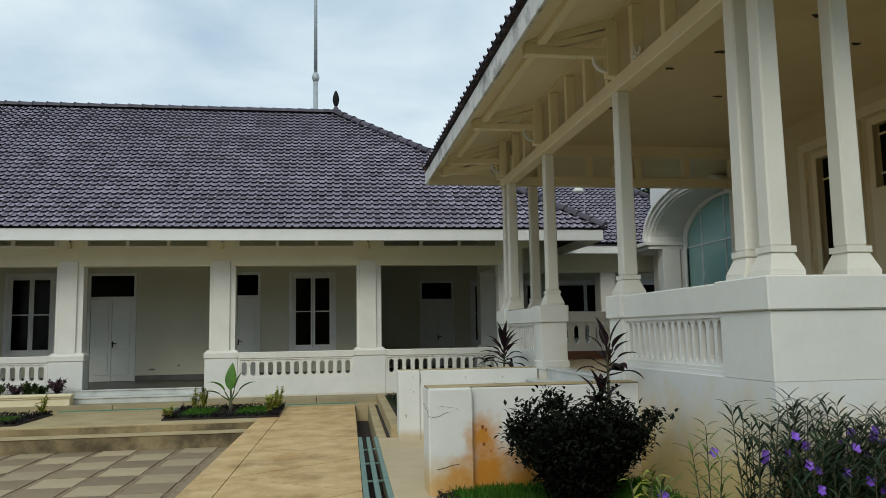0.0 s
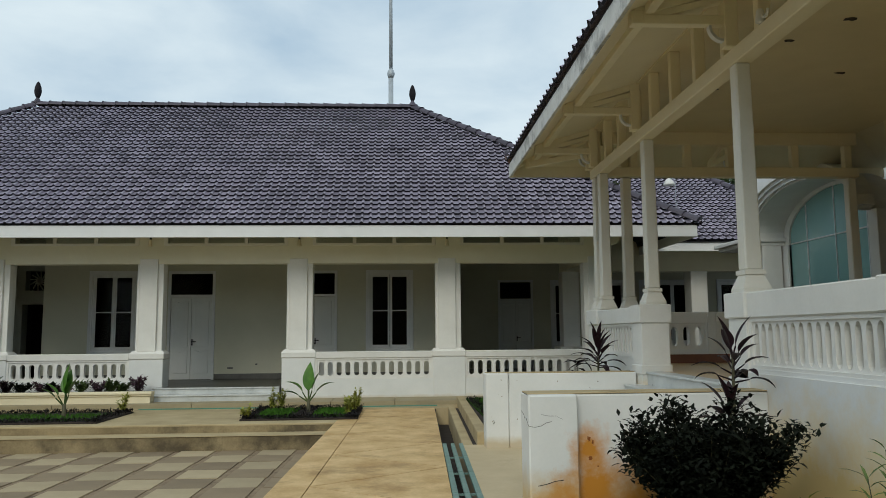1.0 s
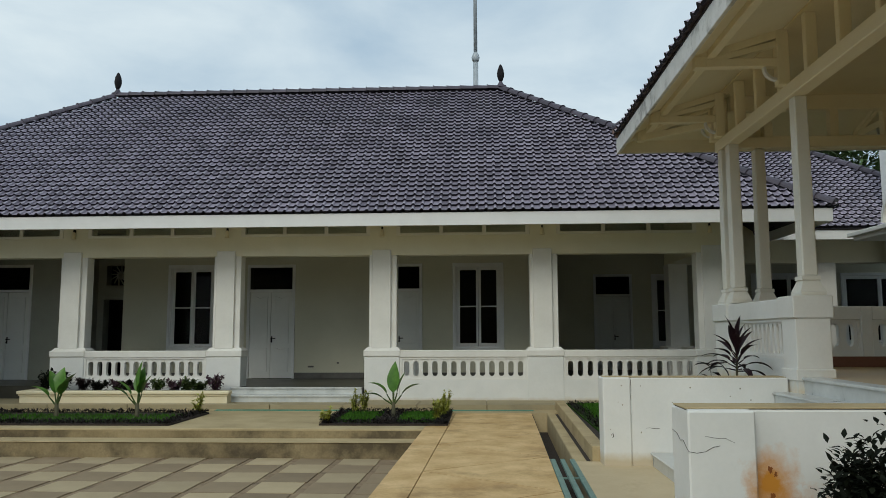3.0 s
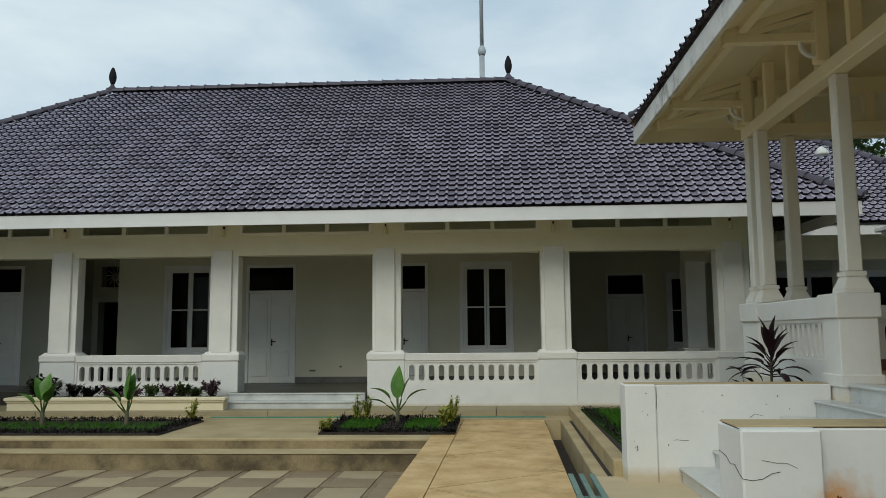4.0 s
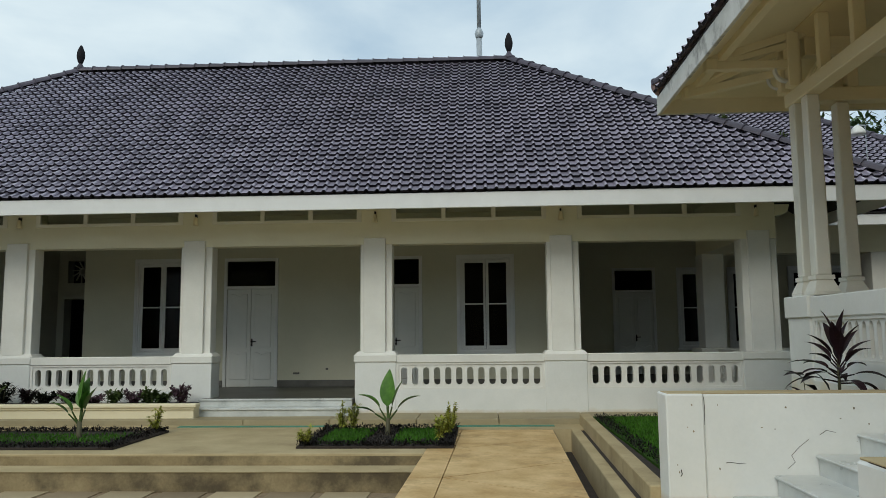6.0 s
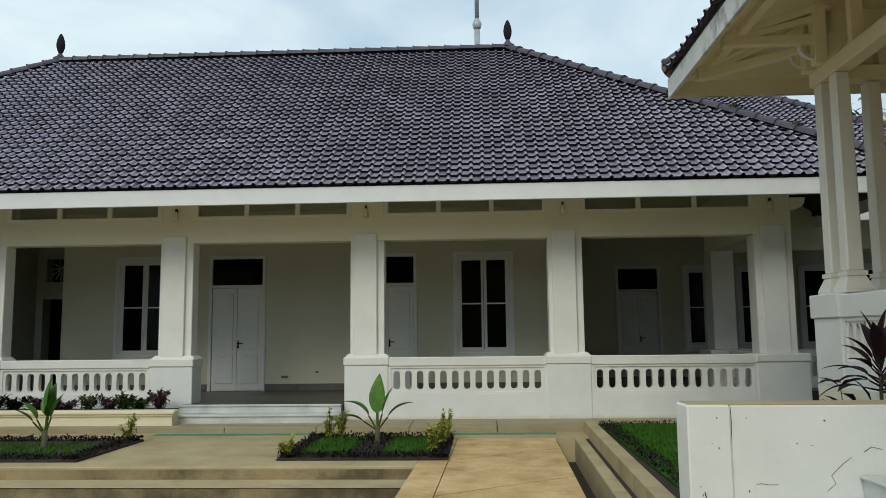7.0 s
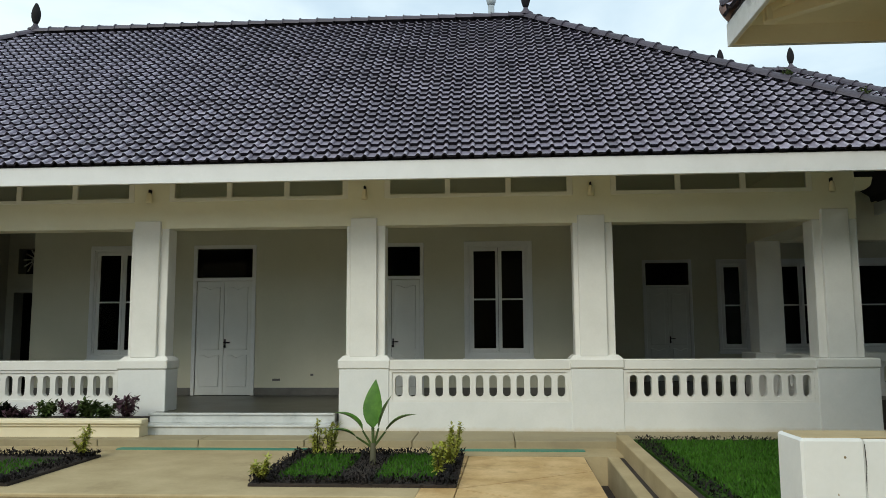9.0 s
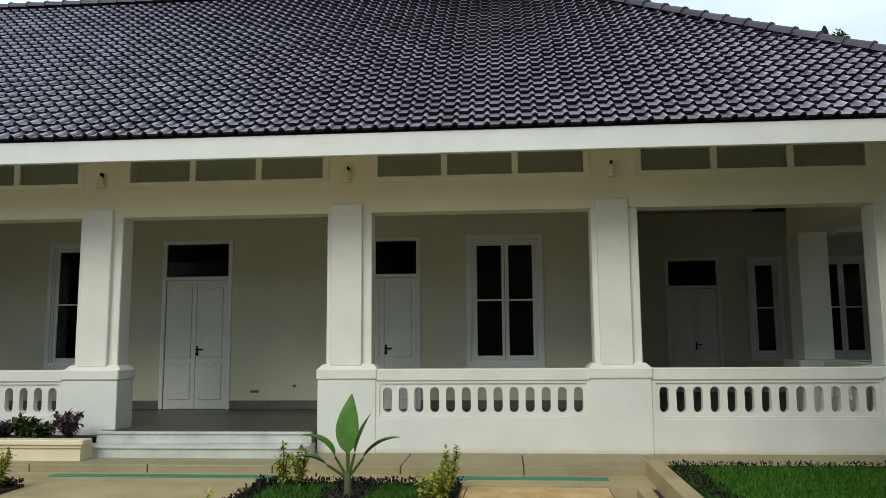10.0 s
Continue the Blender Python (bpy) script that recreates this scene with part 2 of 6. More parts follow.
# ---- mesh helpers ----
def box(bm, x0, x1, y0, y1, z0, z1):
    v = [bm.verts.new(c) for c in ((x0, y0, z0), (x1, y0, z0), (x1, y1, z0), (x0, y1, z0), (x0, y0, z1), (x1, y0, z1), (x1, y1, z1), (x0, y1, z1))]
    for f in ((3, 2, 1, 0), (4, 5, 6, 7), (0, 1, 5, 4), (1, 2, 6, 5), (2, 3, 7, 6), (3, 0, 4, 7)):
        bm.faces.new([v[i] for i in f])
    return v


def frustum(bm, cx, cy, z0, z1, a0, a1, b0=None, b1=None):
    """A square block whose half widths change from a0 (b0 in y) at z0 to a1 (b1) at z1."""
    b0, b1 = b0 or a0, b1 or a1
    v = [bm.verts.new((cx + sx * a, cy + sy * b, z)) for z, a, b in ((z0, a0, b0), (z1, a1, b1)) for sx, sy in ((-1, -1), (1, -1), (1, 1), (-1, 1))]
    for f in ((3, 2, 1, 0), (4, 5, 6, 7), (0, 1, 5, 4), (1, 2, 6, 5), (2, 3, 7, 6), (3, 0, 4, 7)):
        bm.faces.new([v[i] for i in f])


def beam(bm, p, q, w, h):
    """A bar of section w x h from p to q."""
    p, q = Vector(p), Vector(q)
    d = (q - p).normalized()
    side = d.cross(Vector((0, 0, 1)))
    side = side.normalized() if side.length > 1e-4 else Vector((1, 0, 0))
    up = side.cross(d)
    v = [bm.verts.new(e + side * (sx * w / 2) + up * (sz * h / 2)) for e in (p, q) for sx, sz in ((-1, -1), (1, -1), (1, 1), (-1, 1))]
    for f in ((0, 1, 2, 3), (7, 6, 5, 4), (0, 4, 5, 1), (1, 5, 6, 2), (2, 6, 7, 3), (3, 7, 4, 0)):
        bm.faces.new([v[i] for i in f])


def lathe(bm, cx, cy, profile, seg=14):
    rings = [[bm.verts.new((cx + r * math.cos(2 * math.pi * i / seg), cy + r * math.sin(2 * math.pi * i / seg), z)) for i in range(seg)] for r, z in profile]
    for a, b in zip(rings, rings[1:]):
        for i in range(seg):
            bm.faces.new((a[i], a[(i + 1) % seg], b[(i + 1) % seg], b[i]))
    bm.faces.new(rings[0][::-1])
    bm.faces.new(rings[-1])


def prism(bm, outline, axis, a, b):
    """An outline of pairs drawn out along x, y or z from a to b."""
    def at(p, t):
        return {"x": (t, p[0], p[1]), "y": (p[0], t, p[1]), "z": (p[0], p[1], t)}[axis]
    n = len(outline)
    u = [bm.verts.new(at(p, a)) for p in outline]
    w = [bm.verts.new(at(p, b)) for p in outline]
    bm.faces.new(u)
    bm.faces.new(w[::-1])
    for i in range(n):
        bm.faces.new((u[(i + 1) % n], u[i], w[i], w[(i + 1) % n]))


def bevel(bm, width, segments=1):
    bmesh.ops.remove_doubles(bm, verts=bm.verts, dist=1e-5)
    bmesh.ops.recalc_face_normals(bm, faces=bm.faces)
    edges = [e for e in bm.edges if len(e.link_faces) == 2 and e.calc_face_angle(0) > 0.6]
    bmesh.ops.bevel(bm, geom=edges, offset=width, segments=segments, affect="EDGES", clamp_overlap=True)
    return bm


def finish(name, bm, mat, smooth=False):
    bmesh.ops.recalc_face_normals(bm, faces=bm.faces)
    me = bpy.data.meshes.new(name)
    bm.to_mesh(me)
    bm.free()
    me.materials.append(mat)
    if smooth:
        for p in me.polygons:
            p.use_smooth = True
    return me


def under(ob, parent):
    """Parents ob, whose mesh is in world coordinates, to a thing or a part."""
    ob.parent = parent
    if parent.parent is None:
        ob.matrix_parent_inverse = parent.matrix_basis.inverted()
    return ob


def part(name, bm, mat, parent, label="", smooth=False):
    ob = under(new(name, finish(name, bm, mat, smooth)), parent)
    return tagged(ob, label) if label else ob


def thing(name, x, y, z, label, category, group="", kind=""):
    ob = new(name)
    ob.empty_display_size = 0.1
    ob.matrix_basis = pose(x, y, z)
    return tagged(ob, label, category, group, kind)


def solid(name, bm, mat, label, category, kind="structure", smooth=False):
    return tagged(new(name, finish(name, bm, mat, smooth)), label, category, "", kind)


def B(*boxes, bev=0.0):
    bm = bmesh.new()
    for b in boxes:
        box(bm, *b)
    if bev:
        bevel(bm, bev)
    return bm


def pierced_wall(axis, u0, u1, z0, z1, a, b, holes):
    """A wall along x (axis 'x', from y=a to y=b) or along y, with holes (u0, u1, z0, z1) through it."""
    us = sorted({u0, u1, *(h[0] for h in holes), *(h[1] for h in holes)})
    zs = sorted({z0, z1, *(h[2] for h in holes), *(h[3] for h in holes)})
    us, zs = [u for u in us if u0 <= u <= u1], [z for z in zs if z0 <= z <= z1]

    def full(i, k):
        if not (0 <= i < len(us) - 1 and 0 <= k < len(zs) - 1):
            return False
        u, z = (us[i] + us[i + 1]) / 2, (zs[k] + zs[k + 1]) / 2
        return not any(h[0] < u < h[1] and h[2] < z < h[3] for h in holes)

    bm = bmesh.new()
    pool = {}

    def V(u, t, z):
        key = (round(u, 4), round(t, 4), round(z, 4))
        if key not in pool:
            pool[key] = bm.verts.new((u, t, z) if axis == "x" else (t, u, z))
        return pool[key]
    for i in range(len(us) - 1):
        for k in range(len(zs) - 1):
            if not full(i, k):
                continue
            p, q, r, s = us[i], us[i + 1], zs[k], zs[k + 1]
            bm.faces.new((V(p, a, r), V(q, a, r), V(q, a, s), V(p, a, s)))
            bm.faces.new((V(p, b, s), V(q, b, s), V(q, b, r), V(p, b, r)))
            if not full(i - 1, k):
                bm.faces.new((V(p, a, r), V(p, a, s), V(p, b, s), V(p, b, r)))
            if not full(i + 1, k):
                bm.faces.new((V(q, a, r), V(q, b, r), V(q, b, s), V(q, a, s)))
            if not full(i, k - 1):
                bm.faces.new((V(p, a, r), V(p, b, r), V(q, b, r), V(q, a, r)))
            if not full(i, k + 1):
                bm.faces.new((V(p, a, s), V(q, a, s), V(q, b, s), V(p, b, s)))
    return bm


def oval_panel(axis, u0, u1, z0, z1, a, b, count, hw, hz0, hz1, pointed=0.0):
    """A panel from face a to face b with a row of upright rounded slots."""
    bm = bmesh.new()
    step = (u1 - u0) / count
    for i in range(count):
        p, q = u0 + i * step, u0 + (i + 1) * step
        c = (p + q) / 2
        inner = []
        arc = 6
        for j in range(arc + 1):
            t = math.pi * j / arc
            inner.append((c + hw * math.cos(t), hz1 - hw + (hw + pointed) * math.sin(t)))
        for j in range(arc + 1):
            t = math.pi * (1 + j / arc)
            inner.append((c + hw * math.cos(t), hz0 + hw + (hw + pointed) * math.sin(t)))
        n = len(inner)
        outer = [(q, hz1 - hw), (q, z1)]
        outer += [(q + (p - q) * k / 4, z1) for k in (1, 2, 3)]
        outer += [(p, z1), (p, hz1 - hw), (p, hz0 + hw), (p, z0)]
        outer += [(p + (q - p) * k / 4, z0) for k in (1, 2, 3)]
        outer += [(q, z0), (q, hz0 + hw)]

        def V(pt, t):
            return bm.verts.new((pt[0], t, pt[1]) if axis == "x" else (t, pt[0], pt[1]))
        for t in (a, b):
            vi = [V(pt, t) for pt in inner]
            vo = [V(pt, t) for pt in outer]
            for j in range(n):
                m = (j + 1) % n
                bm.faces.new((vi[j], vi[m], vo[m], vo[j]))
        ia, ib = [V(pt, a) for pt in inner], [V(pt, b) for pt in inner]
        for j in range(n):
            m = (j + 1) % n
            bm.faces.new((ia[j], ia[m], ib[m], ib[j]))
    bmesh.ops.remove_doubles(bm, verts=bm.verts, dist=1e-5)
    return bm


# ---- ground ----
FLOOR_V, APRON, COURT = 0.40, 0.10, -0.42
PIERS = [-13.64, -9.92, -6.17, -2.455, 1.30, 5.15]
Y_PED, Y_PIL, Y_WALL, Y_BACK = 19.50, 19.59, 19.66, 22.81
X_PAV, Y_PAV0, Y_PAV1 = 3.62, 4.85, 14.45

ground = solid("ground", B((-400, 400, -400, 700, -1.2, -0.9)), M_KERB, "bare earth ground round the compound", "ground")
SKEW = 0.024
# unseen walls added to close the place and keep sky out of the panes
solid("wall_sky_block", B((-60, 60, -20.4, -20, -0.9, 8.0), (-60.4, -60, -30.4, 40, -0.9, 5.5), (60, 60.4, -30.4, 40, -0.9, 5.5)), M_KERB, "unseen plain cement walls that close the place and block sky reflections", "wall")


# unseen mass added on the left to darken the wing and passage
solid("wall_west_shade_block", B((-34, -13.3, 6.0, 19.3, -0.9, 6.2)), M_WHITE, "unseen plain white block that shades the left wing", "wall")


def skewed(bm):
    """The walkway and its drain run slightly askew to the veranda."""
    for v in bm.verts:
        v.co.x += SKEW * (v.co.y - 11.0)
    return bm


solid("terrace", skewed(B((-60, -1.25, 15.08, 24, -0.9, 0.0), bev=0.012)), M_KERBT, "tan cement terrace in front of the veranda", "pavement")
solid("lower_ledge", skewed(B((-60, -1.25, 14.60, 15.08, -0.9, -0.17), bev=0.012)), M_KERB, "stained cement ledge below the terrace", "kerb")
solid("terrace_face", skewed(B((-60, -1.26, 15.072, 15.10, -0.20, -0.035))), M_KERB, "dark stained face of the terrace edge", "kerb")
solid("terrace_stairs_top", skewed(B((-60, -1.26, 14.585, 15.072, -0.172, -0.160), bev=0.004)), M_KERBT, "paler top of the ledge", "kerb")
solid("court_base", skewed(B((-60, -1.25, -30, 14.60, -0.9, COURT - 0.014))), M_JOINT, "brown mortar bed under the court slabs", "ground")
path = solid("path", skewed(B((-1.25, 0.71, -30, 17.7, -0.9, -0.028))), M_SOIL, "tan cement walkway with scored zigzag grooves", "path")
solid("ground_behind_channel", skewed(B((-1.25, 1.22, 17.7, 24, -0.9, 0.0))), M_KERBT, "tan cement strip at the end of the walkway", "pavement")
solid("channel", skewed(B((0.71, 1.0, -30, 17.7, -0.9, -0.38))), M_SOIL, "dark floor of the open drain channel", "drain")
solid("channel_wall", skewed(B((1.0, 1.16, 11.86, 17.7, -0.9, 0.0), bev=0.012)), M_KERBT, "tan cement wall of the drain channel", "kerb")
solid("side_pavement", skewed(B((1.0, 12.0, 7.0, 11.86, -0.9, 0.0), (1.0, 1.30, -30, 7.0, -0.9, 0.0))), M_PAVE, "pale cement pavement at the foot of the stairs", "pavement")
solid("ground_right", skewed(B((1.30, 60, -30, 7.0, -0.9, -0.02), (1.16, 60, 11.86, 17.7, -0.9, -0.02), (1.22, 60, 17.7, 40, -0.9, -0.02))), M_SOIL, "dark garden soil beside the pavilion", "soil")

# apron along the veranda, in slabs
apron = thing("apron", -4, 18.9, 0, "raised cement apron slabs along the veranda", "pavement", kind="structure")
edges = [-19, -16.6, -14.3, -12.0, -9.7, -7.9, -6.3, -4.75, -3.15, -1.55, -0.05, 1.55, 3.15, 4.75, 6.4, 8.2]
for p, q in zip(edges, edges[1:]):
    part("slab", B((p + 0.006, q - 0.006, 18.42, 19.9, -0.1, APRON), bev=0.008), M_APRON, apron)
gutter = thing("gutter_strip", -2, 18.2, 0, "green painted gutter strip along the apron", "drain", kind="structure")
part("strip", B((-5.85, -2.95, 18.10, 18.26, -0.05, 0.012), bev=0.004), M_GUTTER, gutter)
part("strip", B((-0.9, 0.92, 18.10, 18.26, -0.05, 0.012), bev=0.004), M_GUTTER, gutter)


# ---- roof tiles ----
def tile_mesh(width, length, mat):
    """A flat clay tile with a rounded side roll: u across, v up the slope, w off the roof; the lower edge is thick, its
    dark colour the shadow under each lap, the roll's crest paled as a highlight.
    """
    prof = [(0.0, 0.004), (0.06, 0.0), (0.30, 0.003), (0.54, 0.0), (0.64, 0.006), (0.72, 0.030), (0.80, 0.044), (0.90, 0.044), (0.98, 0.030), (1.04, 0.008)]
    lift = 0.053
    verts, faces, mats = [], [], []
    n = len(prof)
    for v, k in ((0.0, 1.0), (length * 0.62, 0.38), (length * 1.06, 0.0)):
        for u, w in prof:
            verts.append((u * width, v, w + lift * k))
    for u, w in prof:
        verts.append((u * width, 0.006, w + lift - 0.036))
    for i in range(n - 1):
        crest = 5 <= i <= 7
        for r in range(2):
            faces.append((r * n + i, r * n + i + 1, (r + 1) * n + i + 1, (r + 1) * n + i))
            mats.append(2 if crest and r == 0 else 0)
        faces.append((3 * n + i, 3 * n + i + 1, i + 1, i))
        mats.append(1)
    me = bpy.data.meshes.new("tile")
    me.from_pydata(verts, [], faces)
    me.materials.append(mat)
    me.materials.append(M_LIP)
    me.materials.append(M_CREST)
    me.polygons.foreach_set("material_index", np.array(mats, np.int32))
    return me, np.array(verts), np.array(faces), np.array(mats, np.int32)


def tiled_slope(roof, origin, along, up, length, inside, width=0.20, row=0.235):
    """Tiles on a slope. inside(v, width) yields u, v and whether that tile is an object of its own."""
    o, a, s = Vector(origin), Vector(along).normalized(), Vector(up).normalized()
    w = a.cross(s).normalized()
    me, verts, faces, mats = tile_mesh(width, row, M_TILE)
    rng = random.Random(int(length * 100) + int(o.x * 10))
    allv, allf, k = [], [], 0
    rows = int(length / row) + 1
    A = np.array([a, s, w])
    for r in range(rows):
        for u, v, single_here in inside(r * row, width):
            jx, jz, ja = rng.uniform(-0.006, 0.006), rng.uniform(0, 0.006), rng.uniform(-0.012, 0.012)
            p = o + a * (u + jx) + s * v + w * jz
            if single_here:
                m = Matrix((( a.x, s.x, w.x), (a.y, s.y, w.y), (a.z, s.z, w.z))).to_4x4() @ Matrix.Rotation(ja, 4, "Z")
                m.translation = p
                t = under(new("tile", me), roof)
                t.matrix_basis = m
            else:
                c, sn = math.cos(ja), math.sin(ja)
                rot = verts @ np.array([[c, sn, 0], [-sn, c, 0], [0, 0, 1]])
                allv.append(rot @ A + np.array(p))
                allf.append(faces + k)
                k += len(verts)
    if allv:
        fm = bpy.data.meshes.new("tile_field")
        fm.from_pydata(np.concatenate(allv).tolist(), [], np.concatenate(allf).tolist())
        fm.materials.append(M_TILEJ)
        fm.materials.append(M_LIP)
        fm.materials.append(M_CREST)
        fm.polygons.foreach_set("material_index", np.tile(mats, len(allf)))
        tagged(under(new("tile_field", fm), roof), "dark clay tiles laid in rows", kind="stuff")


def cap_row(roof, p, q, size=0.165, pitch=0.40):
    """Half-round cap tiles from p up to q, each lapped over the one before."""
    p, q = Vector(p), Vector(q)
    d = (q - p).normalized()
    side = d.cross(Vector((0, 0, 1))).normalized()
    up = side.cross(d)
    n = max(1, round((q - p).length / pitch))
    step = (q - p).length / n
    seg = 8
    verts, faces = [], []
    rings = ((0.0, 1.12), (0.05, 1.12), (0.06, 1.0), (1.05, 0.86))
    for v, k in rings:
        for i in range(seg + 1):
            t = math.pi * i / seg
            verts.append((size * k * math.cos(t), v * step, size * k * math.sin(t) * 0.85))
    for r in range(len(rings) - 1):
        for i in range(seg):
            b = r * (seg + 1) + i
            faces.append((b, b + 1, b + seg + 2, b + seg + 1))
    c = len(verts)
    verts.append((0, 0, 0))
    faces += [(c, i + 1, i) for i in range(seg)]
    me = bpy.data.meshes.new("ridge_cap")
    me.from_pydata(verts, [], faces)
    me.materials.append(M_CAP)
    for i in range(n):
        m = Matrix(((side.x, d.x, up.x), (side.y, d.y, up.y), (side.z, d.z, up.z))).to_4x4()
        m.translation = p + d * (step * i)
        t = under(new("ridge_cap", me), roof)
        t.matrix_basis = m


def hip_roof(name, x0, x1, rx0, rx1, ye, yr, yb, ze, zr, label, near=None, sides="fr", width=0.20):
    """Hipped roof: eave ye in front and yb behind, ridge from rx0 to rx1 at yr."""
    roof = thing(name, (x0 + x1) / 2, yr, ze, label, "roof", kind="structure")
    bm = bmesh.new()
    off = 0.035
    top = [(x0, ye, ze), (x1, ye, ze), (x1, yb, ze), (x0, yb, ze), (rx0, yr, zr), (rx1, yr, zr)]
    hi = [bm.verts.new((x, y, z - off)) for x, y, z in top]
    lo = [bm.verts.new((x, y, z - off - 0.03)) for x, y, z in top]
    for f in ((0, 1, 5, 4), (1, 2, 5), (2, 3, 4, 5), (3, 0, 4)):
        bm.faces.new([hi[i] for i in f])
        bm.faces.new([lo[i] for i in f[::-1]])
    for i in range(4):
        j = (i + 1) % 4
        bm.faces.new((hi[i], lo[i], lo[j], hi[j]))
    part("roof_deck", bm, M_BATTEN, roof)
    L = math.hypot(yr - ye, zr - ze)

    def front(v, w):
        f = min(1.0, v / L)
        a, b = x0 + (rx0 - x0) * f, x1 + (rx1 - x1) * f
        if v > L - 0.1:
            return
        n0, n1 = int(math.floor(a / w)), int(math.ceil(b / w))
        for i in range(n0, n1):
            x = i * w
            if a - 0.15 < x < b - 0.12:
                yield x - x0, v, bool(near and near(x, v))
    tiled_slope(roof, (x0, ye - 0.05, ze - 0.04), (1, 0, 0), (0, yr - ye, zr - ze), L, front, width)
    if "r" in sides:
        LR = math.hypot(x1 - rx1, zr - ze)

        def right(v, w):
            f = min(1.0, v / LR)
            a, b = ye + (yr - ye) * f, yb + (yr - yb) * f
            if v > LR - 0.1:
                return
            for i in range(int(math.floor(a / w)), int(math.ceil(b / w))):
                y = i * w
                if a - 0.1 < y < b - 0.12:
                    yield y - ye, v, False
        tiled_slope(roof, (x1 + 0.05, ye, ze - 0.04), (0, 1, 0), (rx1 - x1, 0, zr - ze), LR, right, width)
    zc = 0.03
    cap_row(roof, (rx0, yr, zr + zc), (rx1, yr, zr + zc))
    cap_row(roof, (x1, ye, ze + zc), (rx1, yr, zr + zc))
    cap_row(roof, (x0, ye, ze + zc), (rx0, yr, zr + zc))
    cap_row(roof, (x1, yb, ze + zc), (rx1, yr, zr + zc))
    return roof


def finial(x, y, z, h=0.72):
    f = thing("roof_finial", x, y, z, "dark bulbous finial on the ridge end of the tiled roof", "finial", "roof finials")
    k = h / 0.72
    bm = bmesh.new()
    lathe(bm, x, y, [(0.17 * k, z), (0.17 * k, z + 0.05 * k), (0.11 * k, z + 0.08 * k), (0.07 * k, z + 0.14 * k), (0.045 * k, z + 0.19 * k)])
    part("base", bm, M_CAP, f, smooth=False)
    bm = bmesh.new()
    lathe(bm, x, y, [(0.045 * k, z + 0.19 * k), (0.07 * k, z + 0.24 * k), (0.10 * k, z + 0.34 * k), (0.108 * k, z + 0.43 * k), (0.092 * k, z + 0.54 * k), (0.058 * k, z + 0.64 * k), (0.03 * k, z + 0.70 * k), (0.005, z + 0.72 * k)])
    part("bulb", bm, M_IRON, f, smooth=True)
    return f


EAVE_Y, EAVE_Z, RIDGE_Y, RIDGE_Z = 18.24, 4.275, 23.95, 8.80
XL, XR, RXL, RXR = -18.0, 7.35, -11.20, 0.48


# ---- main building: veranda front ----
def double_window(name, x, y, z0, z1, w, label):
    """Two-sash window in a moulded surround; the wall's opening is w wide, centred on x; y is the wall's face."""
    win = thing(name, x, y, z0, label, "window", kind="structure")
    h = w / 2
    t = 0.09
    bm = pierced_wall("x", x - h - t, x + h + t, z0 - t, z1 + t, y - 0.035, y + 0.02, [(x - h, x + h, z0, z1)])
    part("surround", bevel(bm, 0.008), M_FRAME, win)
    part("window_sill", B((x - h - t - 0.03, x + h + t + 0.03, y - 0.06, y + 0.02, z0 - t - 0.05, z0 - t + 0.005), bev=0.01), M_FRAME, win)
    bm = pierced_wall("x", x - h, x + h, z0, z1, y + 0.0, y + 0.09, [(x - h + 0.035, x + h - 0.035, z0 + 0.035, z1 - 0.035)])
    part("window_frame", bm, M_FRAME, win)
    for s in (-1, 1) if w > 0.8 else (0,):
        a, b = ((x - h + 0.037, x - 0.004), (x - h + 0.037, x + h - 0.037), (x + 0.004, x + h - 0.037))[s + 1]
        zm = z0 + (z1 - z0) * 0.50
        st = 0.07
        bm = pierced_wall("x", a, b, z0 + 0.037, z1 - 0.037, y + 0.02, y + 0.06,
                          [(a + st, b - st * 0.75 if s < 0 else b - st, z0 + 0.11, zm - 0.016), (a + st, b - st * 0.75 if s < 0 else b - st, zm + 0.016, z1 - 0.11)])
        sash = part("sash", bevel(bm, 0.005), M_FRAME, win)
        pane = part("pane", B((a + 0.03, b - 0.03, y + 0.036, y + 0.042, z0 + 0.06, z1 - 0.06)), M_GLASS, sash, "dark reflecting window glass")
        pane.visible_shadow = False
    return win


def arch_panel(bm, x0, x1, z0, z1, y, dip=0.05):
    """A raised panel whose top edge has an ogee dip."""
    pts = [(x0, z0), (x1, z0), (x1, z1)]
    for i in range(1, 8):
        t = i / 8
        pts.append((x1 + (x0 - x1) * t, z1 - dip * math.sin(math.pi * t) ** 2 + dip * 0.4 * math.sin(2 * math.pi * t) ** 2))
    pts.append((x0, z1))
    prism(bm, pts, "y", y - 0.022, y + 0.004)


